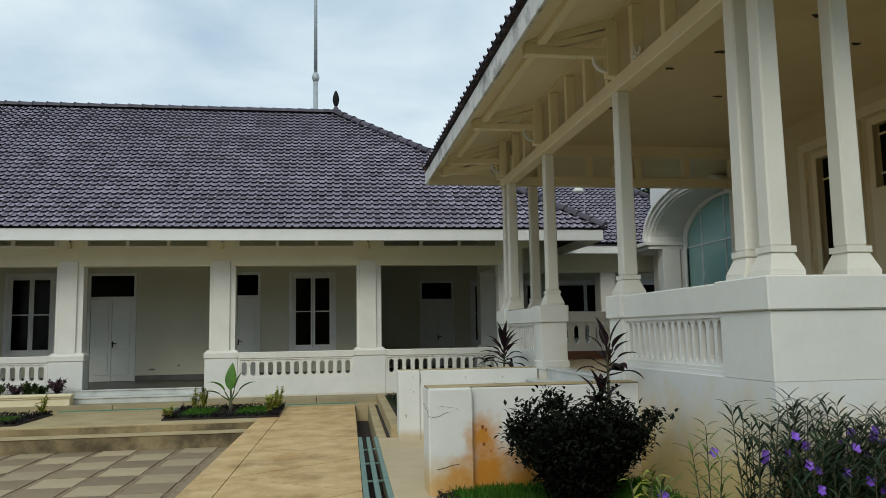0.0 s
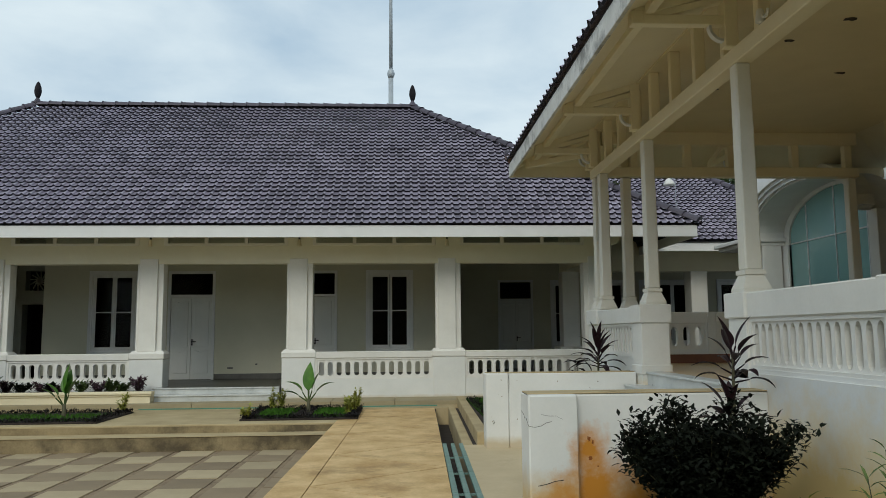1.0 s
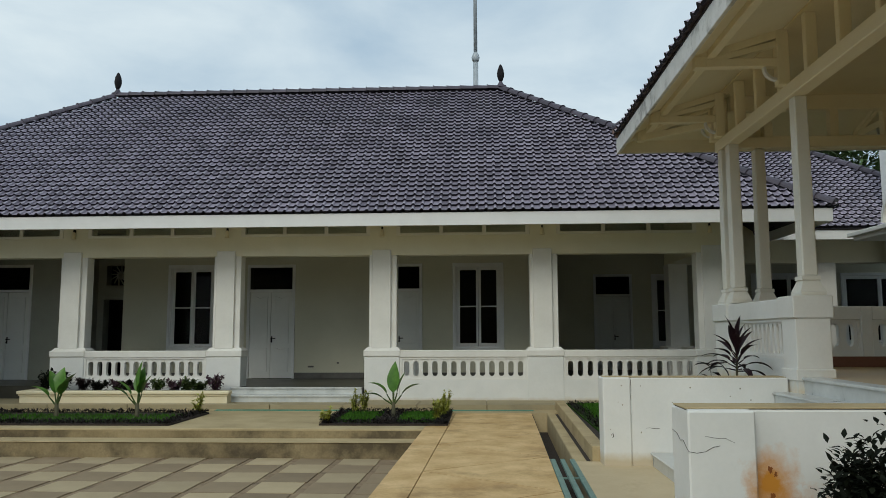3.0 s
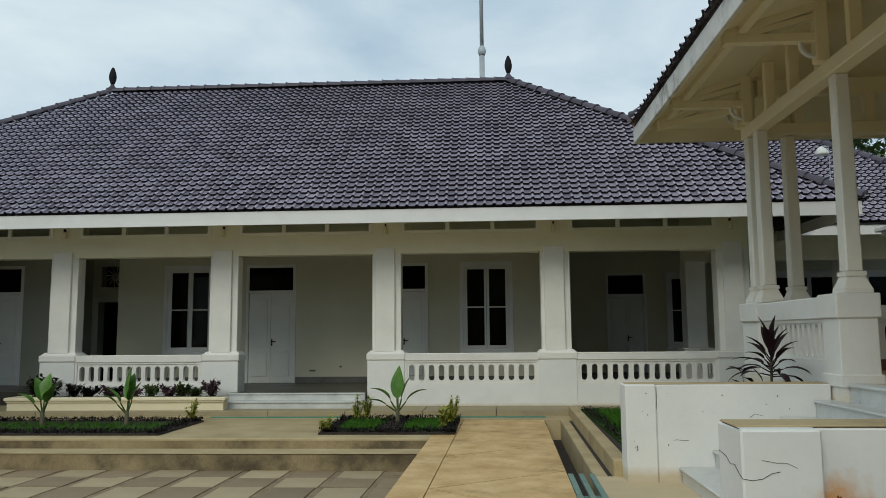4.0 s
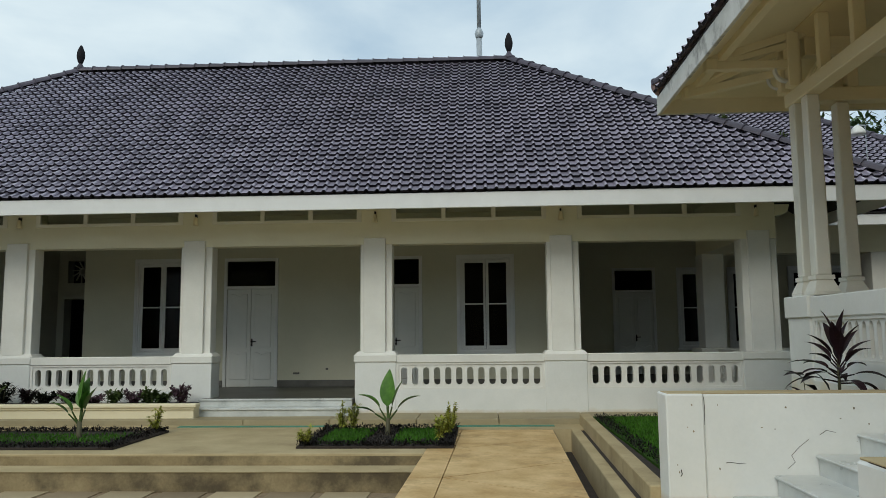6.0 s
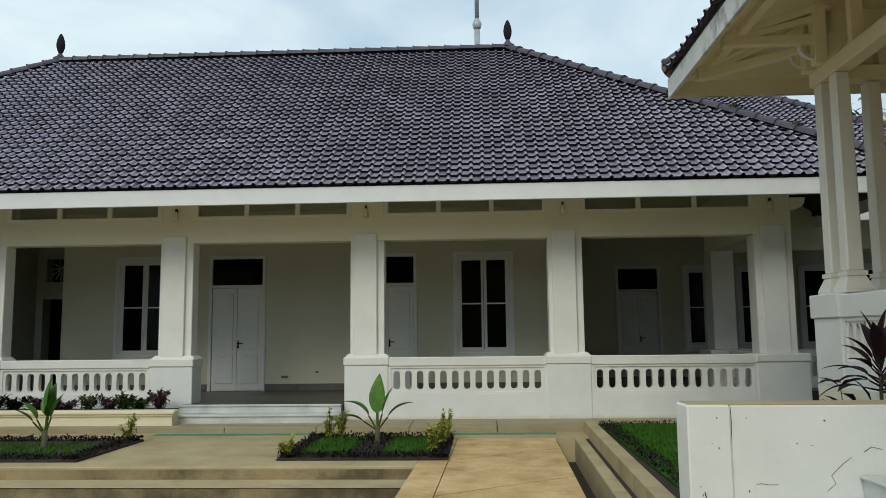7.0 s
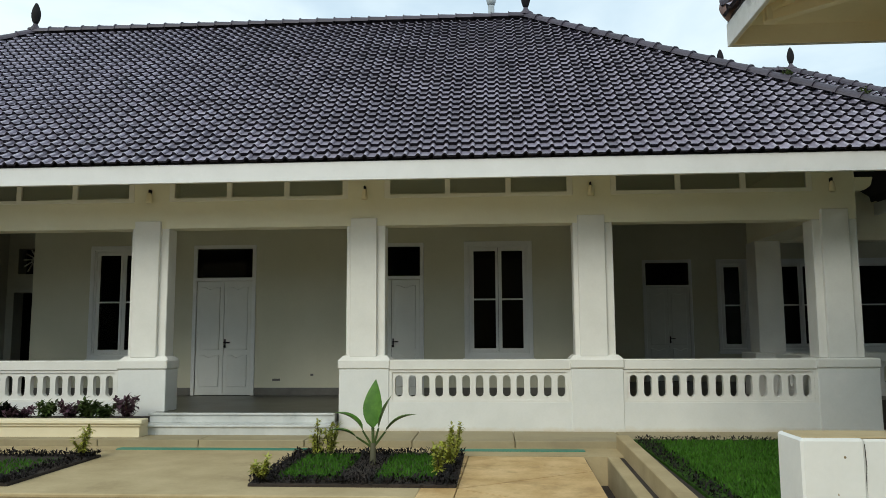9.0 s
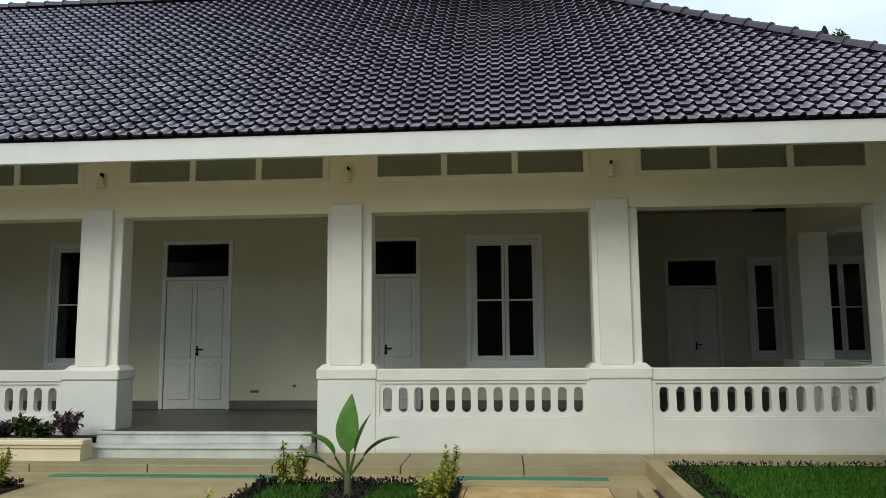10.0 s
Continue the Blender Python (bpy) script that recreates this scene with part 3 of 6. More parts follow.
def double_door(name, x, y, z0, z1, zt, w, label):
    """Two panelled leaves under a fanlight, up to zt; y is the wall's face."""
    d = thing(name, x, y, z0, label, "door", kind="structure")
    h, t = w / 2, 0.08
    bm = pierced_wall("x", x - h - t, x + h + t, z0, zt + t, y - 0.03, y + 0.03, [(x - h, x + h, z0 - 1, z1), (x - h, x + h, z1 + 0.07, zt)])
    part("door_frame", bevel(bm, 0.008), M_FRAME, d)
    part("door_pane", B((x - h, x + h, y + 0.01, y + 0.016, z1 + 0.07, zt)), M_GLASS, d, "dark fanlight glass").visible_shadow = False
    for s in (-1, 1):
        a, b = (x - h + 0.004, x - 0.004) if s < 0 else (x + 0.004, x + h - 0.004)
        leaf = part("leaf", B((a, b, y + 0.005, y + 0.045, z0 + 0.008, z1 - 0.004), bev=0.004), M_DOOR, d)
        zm = z0 + (z1 - z0) * 0.37
        bm = bmesh.new()
        arch_panel(bm, a + 0.085, b - 0.085, z0 + 0.18, zm - 0.05, y + 0.005)
        arch_panel(bm, a + 0.085, b - 0.085, zm + 0.06, z1 - 0.13, y + 0.005)
        part("panel", bevel(bm, 0.006), M_DOOR, leaf)
    bm = bmesh.new()
    box(bm, x + 0.02, x + 0.05, y - 0.006, y + 0.006, z0 + 0.98, z0 + 1.16)
    part("lock_plate", bm, M_IRON, d)
    bm = bmesh.new()
    box(bm, x + 0.02, x + 0.15, y - 0.06, y - 0.035, z0 + 1.08, z0 + 1.105)
    box(bm, x + 0.022, x + 0.044, y - 0.05, y + 0.0, z0 + 1.08, z0 + 1.104)
    lathe(bm, x + 0.034, y - 0.02, [(0.022, z0 + 0.99), (0.022, z0 + 1.03)], 10)
    part("door_handle", bm, M_IRON, d, "dark metal lever handle")
    return d


DOORS = [(-13.15, "door_1"), (-5.99, "door_2"), (-2.45, "door_3")]
WINS = [(-8.22, "window_1"), (-0.24, "window_2")]
DZ, DT, DW = 2.78, 3.46, 1.19
holes = [(x - DW / 2, x + DW / 2, FLOOR_V - 1, DZ + 0.0) for x, _ in DOORS] + [(x - DW / 2, x + DW / 2, DZ + 0.07, DT) for x, _ in DOORS]
holes += [(x - 0.61, x + 0.61, 1.24, 3.46) for x, _ in WINS]
bm = pierced_wall("x", -10.2, 1.72, 0.0, 4.60, Y_BACK, Y_BACK + 0.30, [h for h in holes if h[0] > -10.2])
solid("wall_north", bm, M_WALLB, "pale painted back wall of the veranda", "wall")
WING_Y, PXW = 22.2, -11.5
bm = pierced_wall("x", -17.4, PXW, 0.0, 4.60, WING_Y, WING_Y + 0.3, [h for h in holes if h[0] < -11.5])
solid("wall_wing", bm, M_WING, "grey-green front wall of the left wing, colour darkened as shade", "wall")
solid("wall_passage", B((PXW - 0.3, PXW, WING_Y + 0.3, 23.9, 0.0, 4.6)), M_WING, "grey-green side wall of the recessed passage, colour darkened as shade", "wall")
solid("wall_passage_end", pierced_wall("x", PXW - 0.3, -9.9, 0.0, 4.6, 23.9, 24.2, [(-11.29, -10.42, 0, 2.64), (-11.25, -10.46, 3.05, 3.66)]), M_WING, "grey-green end wall of the passage, darkened as shade, with a dark doorway", "wall")
# door frame and vent share the colour dimmed for the passage's shade
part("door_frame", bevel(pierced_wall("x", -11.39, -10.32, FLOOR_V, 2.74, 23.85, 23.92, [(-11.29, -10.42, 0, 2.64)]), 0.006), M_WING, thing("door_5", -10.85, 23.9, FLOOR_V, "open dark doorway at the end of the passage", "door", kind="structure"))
vent = thing("wall_vent", -10.85, 23.9, 3.05, "ornamental vent grille over the doorway, its white dimmed as shade", "vent")
bm = bmesh.new()
for k in range(12):
    t = 2 * math.pi * k / 12
    beam(bm, (-10.85 + 0.09 * math.cos(t), 23.92, 3.355 + 0.09 * math.sin(t)), (-10.85 + 0.29 * math.cos(t + 0.4), 23.92, 3.355 + 0.29 * math.sin(t + 0.4)), 0.03, 0.03)
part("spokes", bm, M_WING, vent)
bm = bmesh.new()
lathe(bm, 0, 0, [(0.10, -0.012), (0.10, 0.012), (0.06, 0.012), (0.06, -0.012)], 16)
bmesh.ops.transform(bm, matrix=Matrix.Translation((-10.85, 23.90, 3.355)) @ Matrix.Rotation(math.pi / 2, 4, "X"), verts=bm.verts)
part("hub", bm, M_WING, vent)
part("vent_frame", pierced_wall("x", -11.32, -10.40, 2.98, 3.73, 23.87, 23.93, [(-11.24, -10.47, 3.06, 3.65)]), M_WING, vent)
for x, nm in DOORS:
    double_door(nm, x, WING_Y if nm == "door_1" else Y_BACK, FLOOR_V, DZ, DT, DW, "white panelled double door under a dark fanlight")
for x, nm in WINS:
    double_window(nm, x, Y_BACK, 1.24, 3.46, 1.22, "white two-sash casement window with dark panes")
# rooms behind, closed and unlit, their darkness deepened by a near-black colour
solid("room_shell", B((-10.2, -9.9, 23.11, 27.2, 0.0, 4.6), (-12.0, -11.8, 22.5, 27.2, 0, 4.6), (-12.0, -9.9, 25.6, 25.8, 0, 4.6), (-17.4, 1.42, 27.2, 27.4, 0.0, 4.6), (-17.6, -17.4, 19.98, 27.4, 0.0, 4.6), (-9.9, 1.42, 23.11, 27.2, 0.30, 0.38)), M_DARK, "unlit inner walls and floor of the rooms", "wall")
# skirting either side of the doors
sk = [(-10.15, -6.67), (-5.31, -3.13), (-1.77, 1.7)]
base = thing("baseboard", -4, Y_BACK, FLOOR_V, "grey marble skirting along the veranda wall", "skirting", kind="structure")
for a, b in sk:
    part("skirting", B((a, b, Y_BACK - 0.022, Y_BACK + 0.01, FLOOR_V, FLOOR_V + 0.16), bev=0.004), M_SKIRT, base)
floor = solid("floor", B((-17.4, 5.3, 19.95, 22.81, -0.2, FLOOR_V), (-11.5, -10.2, 22.81, 25.6, -0.2, FLOOR_V - 0.001), (-5.74, -2.88, 19.62, 19.95, -0.2, FLOOR_V), (1.72, 14, 22.81, 27.25, -0.2, FLOOR_V), (5.3, 14.0, 21.8, 22.81, -0.2, FLOOR_V)), M_FLOORV, "dark polished tile floor of the veranda", "floor")
solid("ceiling", B((-17.6, 5.6, 20.0, 27.4, 4.60, 4.75)), M_WALLB, "pale boarded veranda ceiling", "ceiling")

# piers: pedestal, cap, shaft, pilaster
pier0 = thing("veranda_pier", PIERS[3], 19.75, APRON, "white plastered pier with a pilaster on a square pedestal", "pillar", "veranda piers")
cx = PIERS[3]
part("pedestal", B((cx - 0.41, cx + 0.41, Y_PED + 0.015, 20.0, 0.02, 1.09), bev=0.01), M_STAINF, pier0)
part("pedestal_cap", B((cx - 0.43, cx + 0.43, Y_PED - 0.008, 20.02, 1.09, 1.24), bev=0.018), M_WHITE, pier0)
bm = bmesh.new()
frustum(bm, cx, 19.79, 1.24, 1.30, 0.42, 0.36, 0.22, 0.17)
part("plinth", bm, M_WHITE, pier0)
part("shaft", B((cx - 0.325, cx + 0.325, Y_WALL, 19.98, 1.28, 3.46), bev=0.01), M_WHITE, pier0)
bm = B((cx - 0.25, cx + 0.19, Y_PIL, Y_WALL + 0.02, 1.28, 3.58), bev=0.008)
part("pilaster", bm, M_WHITE, pier0)
for c in PIERS[:3] + PIERS[4:5]:
    copy_thing(pier0, pose(c, 19.75, APRON))
cx = PIERS[5]
corner = thing("corner_pier", cx, 19.75, APRON, "broad white plastered corner pier with a curved roof bracket", "pillar", "veranda piers")
part("pedestal", B((cx - 0.44, cx + 0.50, Y_PED + 0.015, 20.1, 0.02, 1.09), bev=0.01), M_STAINF, corner)
part("pedestal_cap", B((cx - 0.46, cx + 0.52, Y_PED - 0.008, 20.12, 1.09, 1.24), bev=0.018), M_WHITE, corner)
part("shaft", B((cx - 0.34, cx + 0.36, Y_WALL, 20.05, 1.24, 3.46), bev=0.012), M_WHITE, corner)
part("pilaster", B((cx - 0.22, cx + 0.21, Y_PIL, Y_WALL + 0.02, 1.24, 3.62), bev=0.01), M_WHITE, corner)
bm = bmesh.new()
pts = [(cx + 0.361, 3.90), (cx + 0.361, 4.14), (cx + 0.66, 4.14)]
for i in range(9):
    t = i / 8 * math.pi / 2
    pts.append((cx + 0.40 + 0.24 * math.cos(t), 4.08 - 0.17 * math.sin(t)))
prism(bm, pts, "y", 19.66, 19.90)
part("bracket", bevel(bm, 0.01), M_BEAM, corner, "small quarter-round corbel")

# entablature with its row of low lights
cl_holes = []
for a, b in zip(PIERS, PIERS[1:]):
    L0, L1 = a + 0.36, b - 0.36
    cl_holes.append((L0, L1, 3.97, 4.36))
bm = pierced_wall("x", -17.4, PIERS[5] + 0.36, 3.46, 4.60, Y_WALL, 19.98, cl_holes)
solid("wall_front_beam", bm, M_BEAM, "cream painted beam over the veranda openings", "beam")
for i, (a, b, c, d) in enumerate(cl_holes):
    w = thing("window_%d" % (i + 3), (a + b) / 2, Y_WALL, c, "low three-light transom window under the eave", "window", kind="structure")
    t = (b - a) / 3
    bm = pierced_wall("x", a - 0.05, b + 0.05, c - 0.05, d + 0.05, Y_WALL - 0.02, Y_WALL + 0.05, [(a + k * t + 0.045, a + (k + 1) * t - 0.045, c + 0.012, d) for k in range(3)])
    part("window_frame", bevel(bm, 0.006), M_COL, w)
    for k in range(3):
        part("pane", B((a + k * t + 0.03, a + (k + 1) * t - 0.03, Y_WALL + 0.02, Y_WALL + 0.026, c, d)), M_CLEAR, w).visible_shadow = False

# wall lamps above the piers
lamp0 = thing("wall_lamp", PIERS[3] - 0.02, Y_WALL, 4.0, "small white conical wall lamp under the eave", "lamp", "veranda wall lamps")
bm = bmesh.new()
lathe(bm, PIERS[3] - 0.02, Y_WALL - 0.07, [(0.055, 3.90), (0.055, 3.92), (0.04, 4.03), (0.025, 4.07)], 12)
part("shade", bm, M_CREAM, lamp0, smooth=True)
part("arm", B((PIERS[3] - 0.035, PIERS[3] - 0.005, Y_WALL - 0.08, Y_WALL + 0.005, 4.06, 4.13), bev=0.006), M_IRON, lamp0)
for c in PIERS[:3] + PIERS[4:]:
    copy_thing(lamp0, pose(c - 0.02, Y_WALL, 4.0))


def balustrade(axis, u0, u1, z0, ztop, a, count, label, lower, slots, hw, pointed=0.0, depth=0.16):
    """Pierced parapet: rail, slotted panel, plain base. a is the face, lower the base's foot."""
    mid = a + depth / 2
    loc = ((u0 + u1) / 2, mid) if axis == "x" else (mid, (u0 + u1) / 2)
    th = thing("balustrade", loc[0], loc[1], lower, label, "balustrade", "parapets with slots")

    def bx(p, q, s, t, r, w, bev=0.0):
        return B((p, q, s, t, r, w), bev=bev) if axis == "x" else B((s, t, p, q, r, w), bev=bev)
    part("rail", bx(u0, u1, a - 0.015, a + depth + 0.015, slots[1] + 0.085, ztop, 0.014), M_WHITE, th)
    part("pierced_panel", oval_panel(axis, u0 + 0.05, u1 - 0.05, slots[0] - 0.05, slots[1] + 0.05, a + 0.03, a + depth - 0.03, count, hw, slots[0], slots[1], pointed), M_WHITE, th)
    bm = pierced_wall(axis, u0, u1, slots[0] - 0.085, slots[1] + 0.085, a + 0.008, a + depth - 0.008, [(u0 + 0.05, u1 - 0.05, slots[0] - 0.05, slots[1] + 0.05)])
    part("panel_border", bm, M_WHITE, th)
    part("parapet_base", bx(u0, u1, a, a + depth, lower, slots[0] - 0.085), M_STAINF, th)
    return th


for i in (1, 3, 4):
    a, b = PIERS[i] + 0.41, PIERS[i + 1] - 0.41 - (0.03 if i == 4 else 0)
    balustrade("x", a, b, 0.1, 1.235, Y_PED + 0.03, 13, "white plastered parapet pierced by a row of oval slots", 0.02, (0.64, 0.985), 0.062)

# veranda steps in the open bay
steps = thing("veranda_steps", -4.3, 19.3, APRON, "two pale marble steps up to the veranda", "steps")
part("step", B((-5.95, -2.88, 18.98, 19.70, 0.02, 0.25), bev=0.012), M_MARBLE, steps)
part("step", B((-5.90, -2.88, 19.28, 19.31, 0.25, 0.385), bev=0.006), M_MARBLE, steps)
part("tread", B((-5.90, -2.88, 19.31, 19.72, 0.25, 0.405), bev=0.006), M_FLOORV, steps, "dark polished top tread")
part("nosing", B((-5.97, -2.88, 18.955, 19.02, 0.215, 0.254), bev=0.01), M_MARBLE, steps)
part("nosing", B((-5.92, -2.88, 19.255, 19.32, 0.37, 0.409), bev=0.01), M_MARBLE, steps)

# planter in front of the left balustrade
planter = thing("wall_planter", -8.0, 19.0, APRON, "cream plastered planter box with a projecting rim", "planter")
bm = pierced_wall("x", -10.5, -5.78, 0.02, 0.30, 18.68, 18.84, [])
part("front_wall", bm, M_CREAM, planter)
part("side_wall", B((-10.5, -10.34, 18.84, 19.5, 0.02, 0.30)), M_CREAM, planter)
part("side_wall", B((-5.94, -5.78, 18.84, 18.98, 0.02, 0.30)), M_CREAM, planter)
part("rim", B((-10.55, -5.72, 18.62, 18.86, 0.30, 0.37), bev=0.014), M_CREAM, planter)
part("rim_moulding", B((-10.52, -5.75, 18.65, 18.684, 0.262, 0.30), bev=0.008), M_CREAM, planter)
part("rim", B((-10.55, -10.31, 18.86, 19.5, 0.30, 0.37), bev=0.014), M_CREAM, planter)
part("planting_soil", B((-10.34, -5.94, 18.84, 19.5, 0.02, 0.33)), M_SOIL, planter)

# eave: fascia, soffit boards
solid("fascia_front", B((XL + 0.05, XR - 0.05, EAVE_Y - 0.02, EAVE_Y + 0.03, 3.95, 4.235), bev=0.006), M_FASCIAB, "white fascia board along the eave", "fascia")
solid("fascia_side", B((XR - 0.10, XR - 0.06, EAVE_Y + 0.10, 30.0, 3.945, 4.19), bev=0.006), M_FASCIAB, "white fascia board along the side eave", "fascia")
bm = bmesh.new()
s = (RIDGE_Z - EAVE_Z) / (RIDGE_Y - EAVE_Y)
prism(bm, [(EAVE_Y + 0.10, 3.96), (Y_WALL + 0.3, 3.96 + 0.34 * (Y_WALL + 0.2 - EAVE_Y)), (Y_WALL + 0.3, 4.02 + 0.34 * (Y_WALL + 0.2 - EAVE_Y)), (EAVE_Y + 0.10, 4.02)], "x", XL + 0.1, XR - 0.1)
solid("soffit_front", bm, M_BEAM, "painted boards under the veranda eave", "soffit")

roof_main = hip_roof("roof_main", XL, XR, RXL, RXR, EAVE_Y, RIDGE_Y, 30.3, EAVE_Z, RIDGE_Z, "hipped roof of dark purple-grey clay tiles", near=lambda x, v: -3.6 < x < 3.0 and v < 1.9)
finial(RXL, RIDGE_Y, RIDGE_Z + 0.08)
finial(RXR, RIDGE_Y, RIDGE_Z + 0.08)

# side gallery at the right end
# last two openings widened: dark panes stand in for the deep gallery's shade
holes2 = [(3.62, 4.72, 0, 2.80), (3.62, 4.72, 2.88, 3.46), (5.52, 6.12, 1.24, 3.44), (7.0, 8.1, 1.24, 3.44), (8.75, 11.0, 1.24, 3.44), (11.6, 13.9, 1.24, 3.44)]
bm = pierced_wall("x", 1.42, 16.0, 0.0, 4.60, 27.25, 27.55, holes2)
solid("wall_rear_wing", bm, M_WALLB, "pale painted wall of the rear wing", "wall")
solid("wall_recess", B((1.42, 1.72, 23.11, 27.25, 0.0, 4.6)), M_WALLB, "pale side wall of the recessed gallery", "wall")
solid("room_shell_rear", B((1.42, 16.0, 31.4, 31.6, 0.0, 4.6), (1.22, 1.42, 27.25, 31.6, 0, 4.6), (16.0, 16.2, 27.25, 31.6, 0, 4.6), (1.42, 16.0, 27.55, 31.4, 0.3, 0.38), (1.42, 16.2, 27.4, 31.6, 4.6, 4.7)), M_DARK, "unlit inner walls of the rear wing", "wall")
double_door("door_4", 4.17, 27.25, FLOOR_V, 2.80, 3.46, 1.10, "white panelled double door in the shaded gallery")
for i, (a, b, c, d) in enumerate(holes2[2:]):
    double_window("window_%d" % (20 + i), (a + b) / 2, 27.25, 1.24, 3.44, b - a, "white two-sash window in the shaded gallery")
rear = thing("gallery_pier", 5.2, 22.9, 0.0, "white plastered pier at the back of the gallery", "pillar", "veranda piers")
part("pedestal", B((4.78, 5.50, 22.5, 23.25, 0.0, 1.10), bev=0.01), M_WHITE, rear)
part("pedestal_cap", B((4.74, 5.54, 22.46, 23.29, 1.10, 1.25), bev=0.015), M_WHITE, rear)
part("shaft", B((4.88, 5.38, 22.6, 23.15, 1.25, 3.46), bev=0.01), M_WHITE, rear)
copy_thing(rear, pose(9.1, 22.9, 0.0))
copy_thing(rear, pose(12.9, 22.9, 0.0))
solid("beam_gallery", B((4.9, 5.5, 19.98, 22.62, 3.46, 4.6), (4.9, 5.5, 22.62, 23.12, 3.46, 4.6), (5.5, 14.0, 22.65, 23.05, 3.46, 4.6)), M_BEAM, "cream painted beams over the gallery", "beam")
balustrade("x", 5.50, 8.68, 0.1, 1.24, 22.7, 13, "white pierced parapet of the rear gallery", 0.0, (0.64, 0.985), 0.062)
balustrade("x", 9.40, 12.48, 0.1, 1.24, 22.7, 13, "white pierced parapet of the rear gallery", 0.0, (0.64, 0.985), 0.062)
balustrade("y", 20.1, 22.5, 0.1, 1.24, 5.15, 10, "white pierced parapet along the gallery side", 0.0, (0.64, 0.985), 0.062)
solid("fascia_rear_wing", B((7.3, 13.3, 21.5, 21.54, 3.95, 4.19), bev=0.006), M_FASCIAB, "white fascia board of the rear wing", "fascia")
solid("soffit_rear_wing", B((7.3, 13.3, 21.54, 22.7, 4.10, 4.15)), M_BEAM, "painted boards under the rear eave", "soffit")
roof_rear = hip_roof("roof_rear", 7.2, 13.4, 6.2, 8.15, 21.45, 28.6, 35.5, EAVE_Z, 8.95, "hipped roof of dark clay tiles on the rear wing")
finial(6.2, 28.6, 9.03, 0.66)
finial(8.15, 28.6, 9.03, 0.66)

# mast behind the roof
mast = thing("mast", -0.3, 30.3, 0, "tall thin grey steel mast with a collar, behind the roof", "mast")
bm = bmesh.new()
lathe(bm, -0.3, 30.6, [(0.105, -0.5), (0.10, 12.1)], 12)
part("lower_tube", bm, M_STEEL, mast, smooth=True)
bm = bmesh.new()
lathe(bm, -0.3, 30.6, [(0.10, 12.1), (0.14, 12.2), (0.16, 12.3), (0.12, 12.42), (0.075, 12.5)], 12)
part("collar", bm, M_STEEL, mast, smooth=True)
bm = bmesh.new()
lathe(bm, -0.3, 30.6, [(0.075, 12.5), (0.06, 19.0)], 12)
part("upper_tube", bm, M_STEEL, mast, smooth=True)

# white dome lamp on the roof corner
rl = thing("roof_lamp", 7.05, 19.3, 4.4, "white dome lamp head on a thin bracket above the roof corner", "lamp")
bm = bmesh.new()
lathe(bm, 7.0, 19.2, [(0.15, 5.40), (0.145, 5.44), (0.12, 5.50), (0.075, 5.55), (0.03, 5.585)], 16)
part("shade", bm, M_FASCIA, rl, smooth=True)
bm = bmesh.new()
beam(bm, (7.2, 19.3, 4.3), (7.2, 19.3, 5.62), 0.014, 0.014)
beam(bm, (7.2, 19.3, 5.61), (7.0, 19.2, 5.59), 0.025, 0.025)
part("bracket", bm, M_STEEL, rl)


# ---- planting kerbs, low walls and stairs ----
kerb = thing("planter_kerb", 1.4, 15, 0, "tan cement kerb round the lawn", "kerb", kind="structure")
part("kerb_stone", skewed(B((1.22, 1.40, 11.86, 18.42, -0.5, 0.19), bev=0.012)), M_KERBT, kerb)
part("kerb_stone", skewed(B((1.40, 1.62, 11.86, 12.0, -0.5, 0.19), bev=0.012)), M_KERBT, kerb)
solid("lawn_soil", B((1.5, 12.0, 11.98, 18.42, -0.02, 0.12)), M_SOIL, "dark soil under the lawn", "soil")

STAIR_Z = 1.08
wall_a = thing("stair_wall", 2.5, 11.75, 0, "low white plastered wall flanking the marble stairs, chipped", "wall", "stair walls")
part("end_pier", B((1.34, 1.68, 11.50, 11.86, -0.1, 1.07), bev=0.014), M_STAINF, wall_a)
part("wall_body", B((1.68, 3.60, 11.525, 11.84, -0.1, 1.065), bev=0.012), M_STAINF, wall_a)
part("coping", B((1.36, 3.58, 11.54, 11.825, 1.066, 1.076), bev=0.004), M_KERBT, wall_a, "tan dirt-stained wall top")
wall_b = thing("stair_wall", 2.4, 7.8, 0, "low white plastered wall with an end pier and rust stains", "wall", "stair walls")
part("end_pier", B((1.285, 1.75, 7.36, 7.82, -0.1, 1.08), bev=0.014), M_STAINB, wall_b)
part("wall_body", B((1.75, 3.62, 7.47, 7.80, -0.1, 1.075), bev=0.012), M_STAINB, wall_b)
part("coping", B((1.295, 3.62, 7.475, 7.805, 1.08, 1.092), bev=0.004), M_KERBT, wall_b, "tan weathered cement coping")
stairs = thing("marble_stairs", 2.8, 9.8, 0, "white marble stairs up to the pavilion floor", "stairs")
for i in range(6):
    x = 1.93 + 0.373 * i
    z = 0.165 + 0.182 * i
    part("step", B((x, 4.3, 7.81, 11.52, max(-0.1, z - 0.36), z - 0.03)), M_MARBLE, stairs)
    part("tread", B((x - 0.03, x + 0.42, 7.81, 11.515, z - 0.03, z), bev=0.01), M_MARBLE, stairs)
part("riser", B((3.685, 3.718, 8.285, 11.275, 0.88, 1.05)), M_MARBLE, stairs)
part("landing_edge", B((3.655, 3.90, 8.285, 11.275, 1.05, 1.087), bev=0.01), M_MARBLE, stairs)

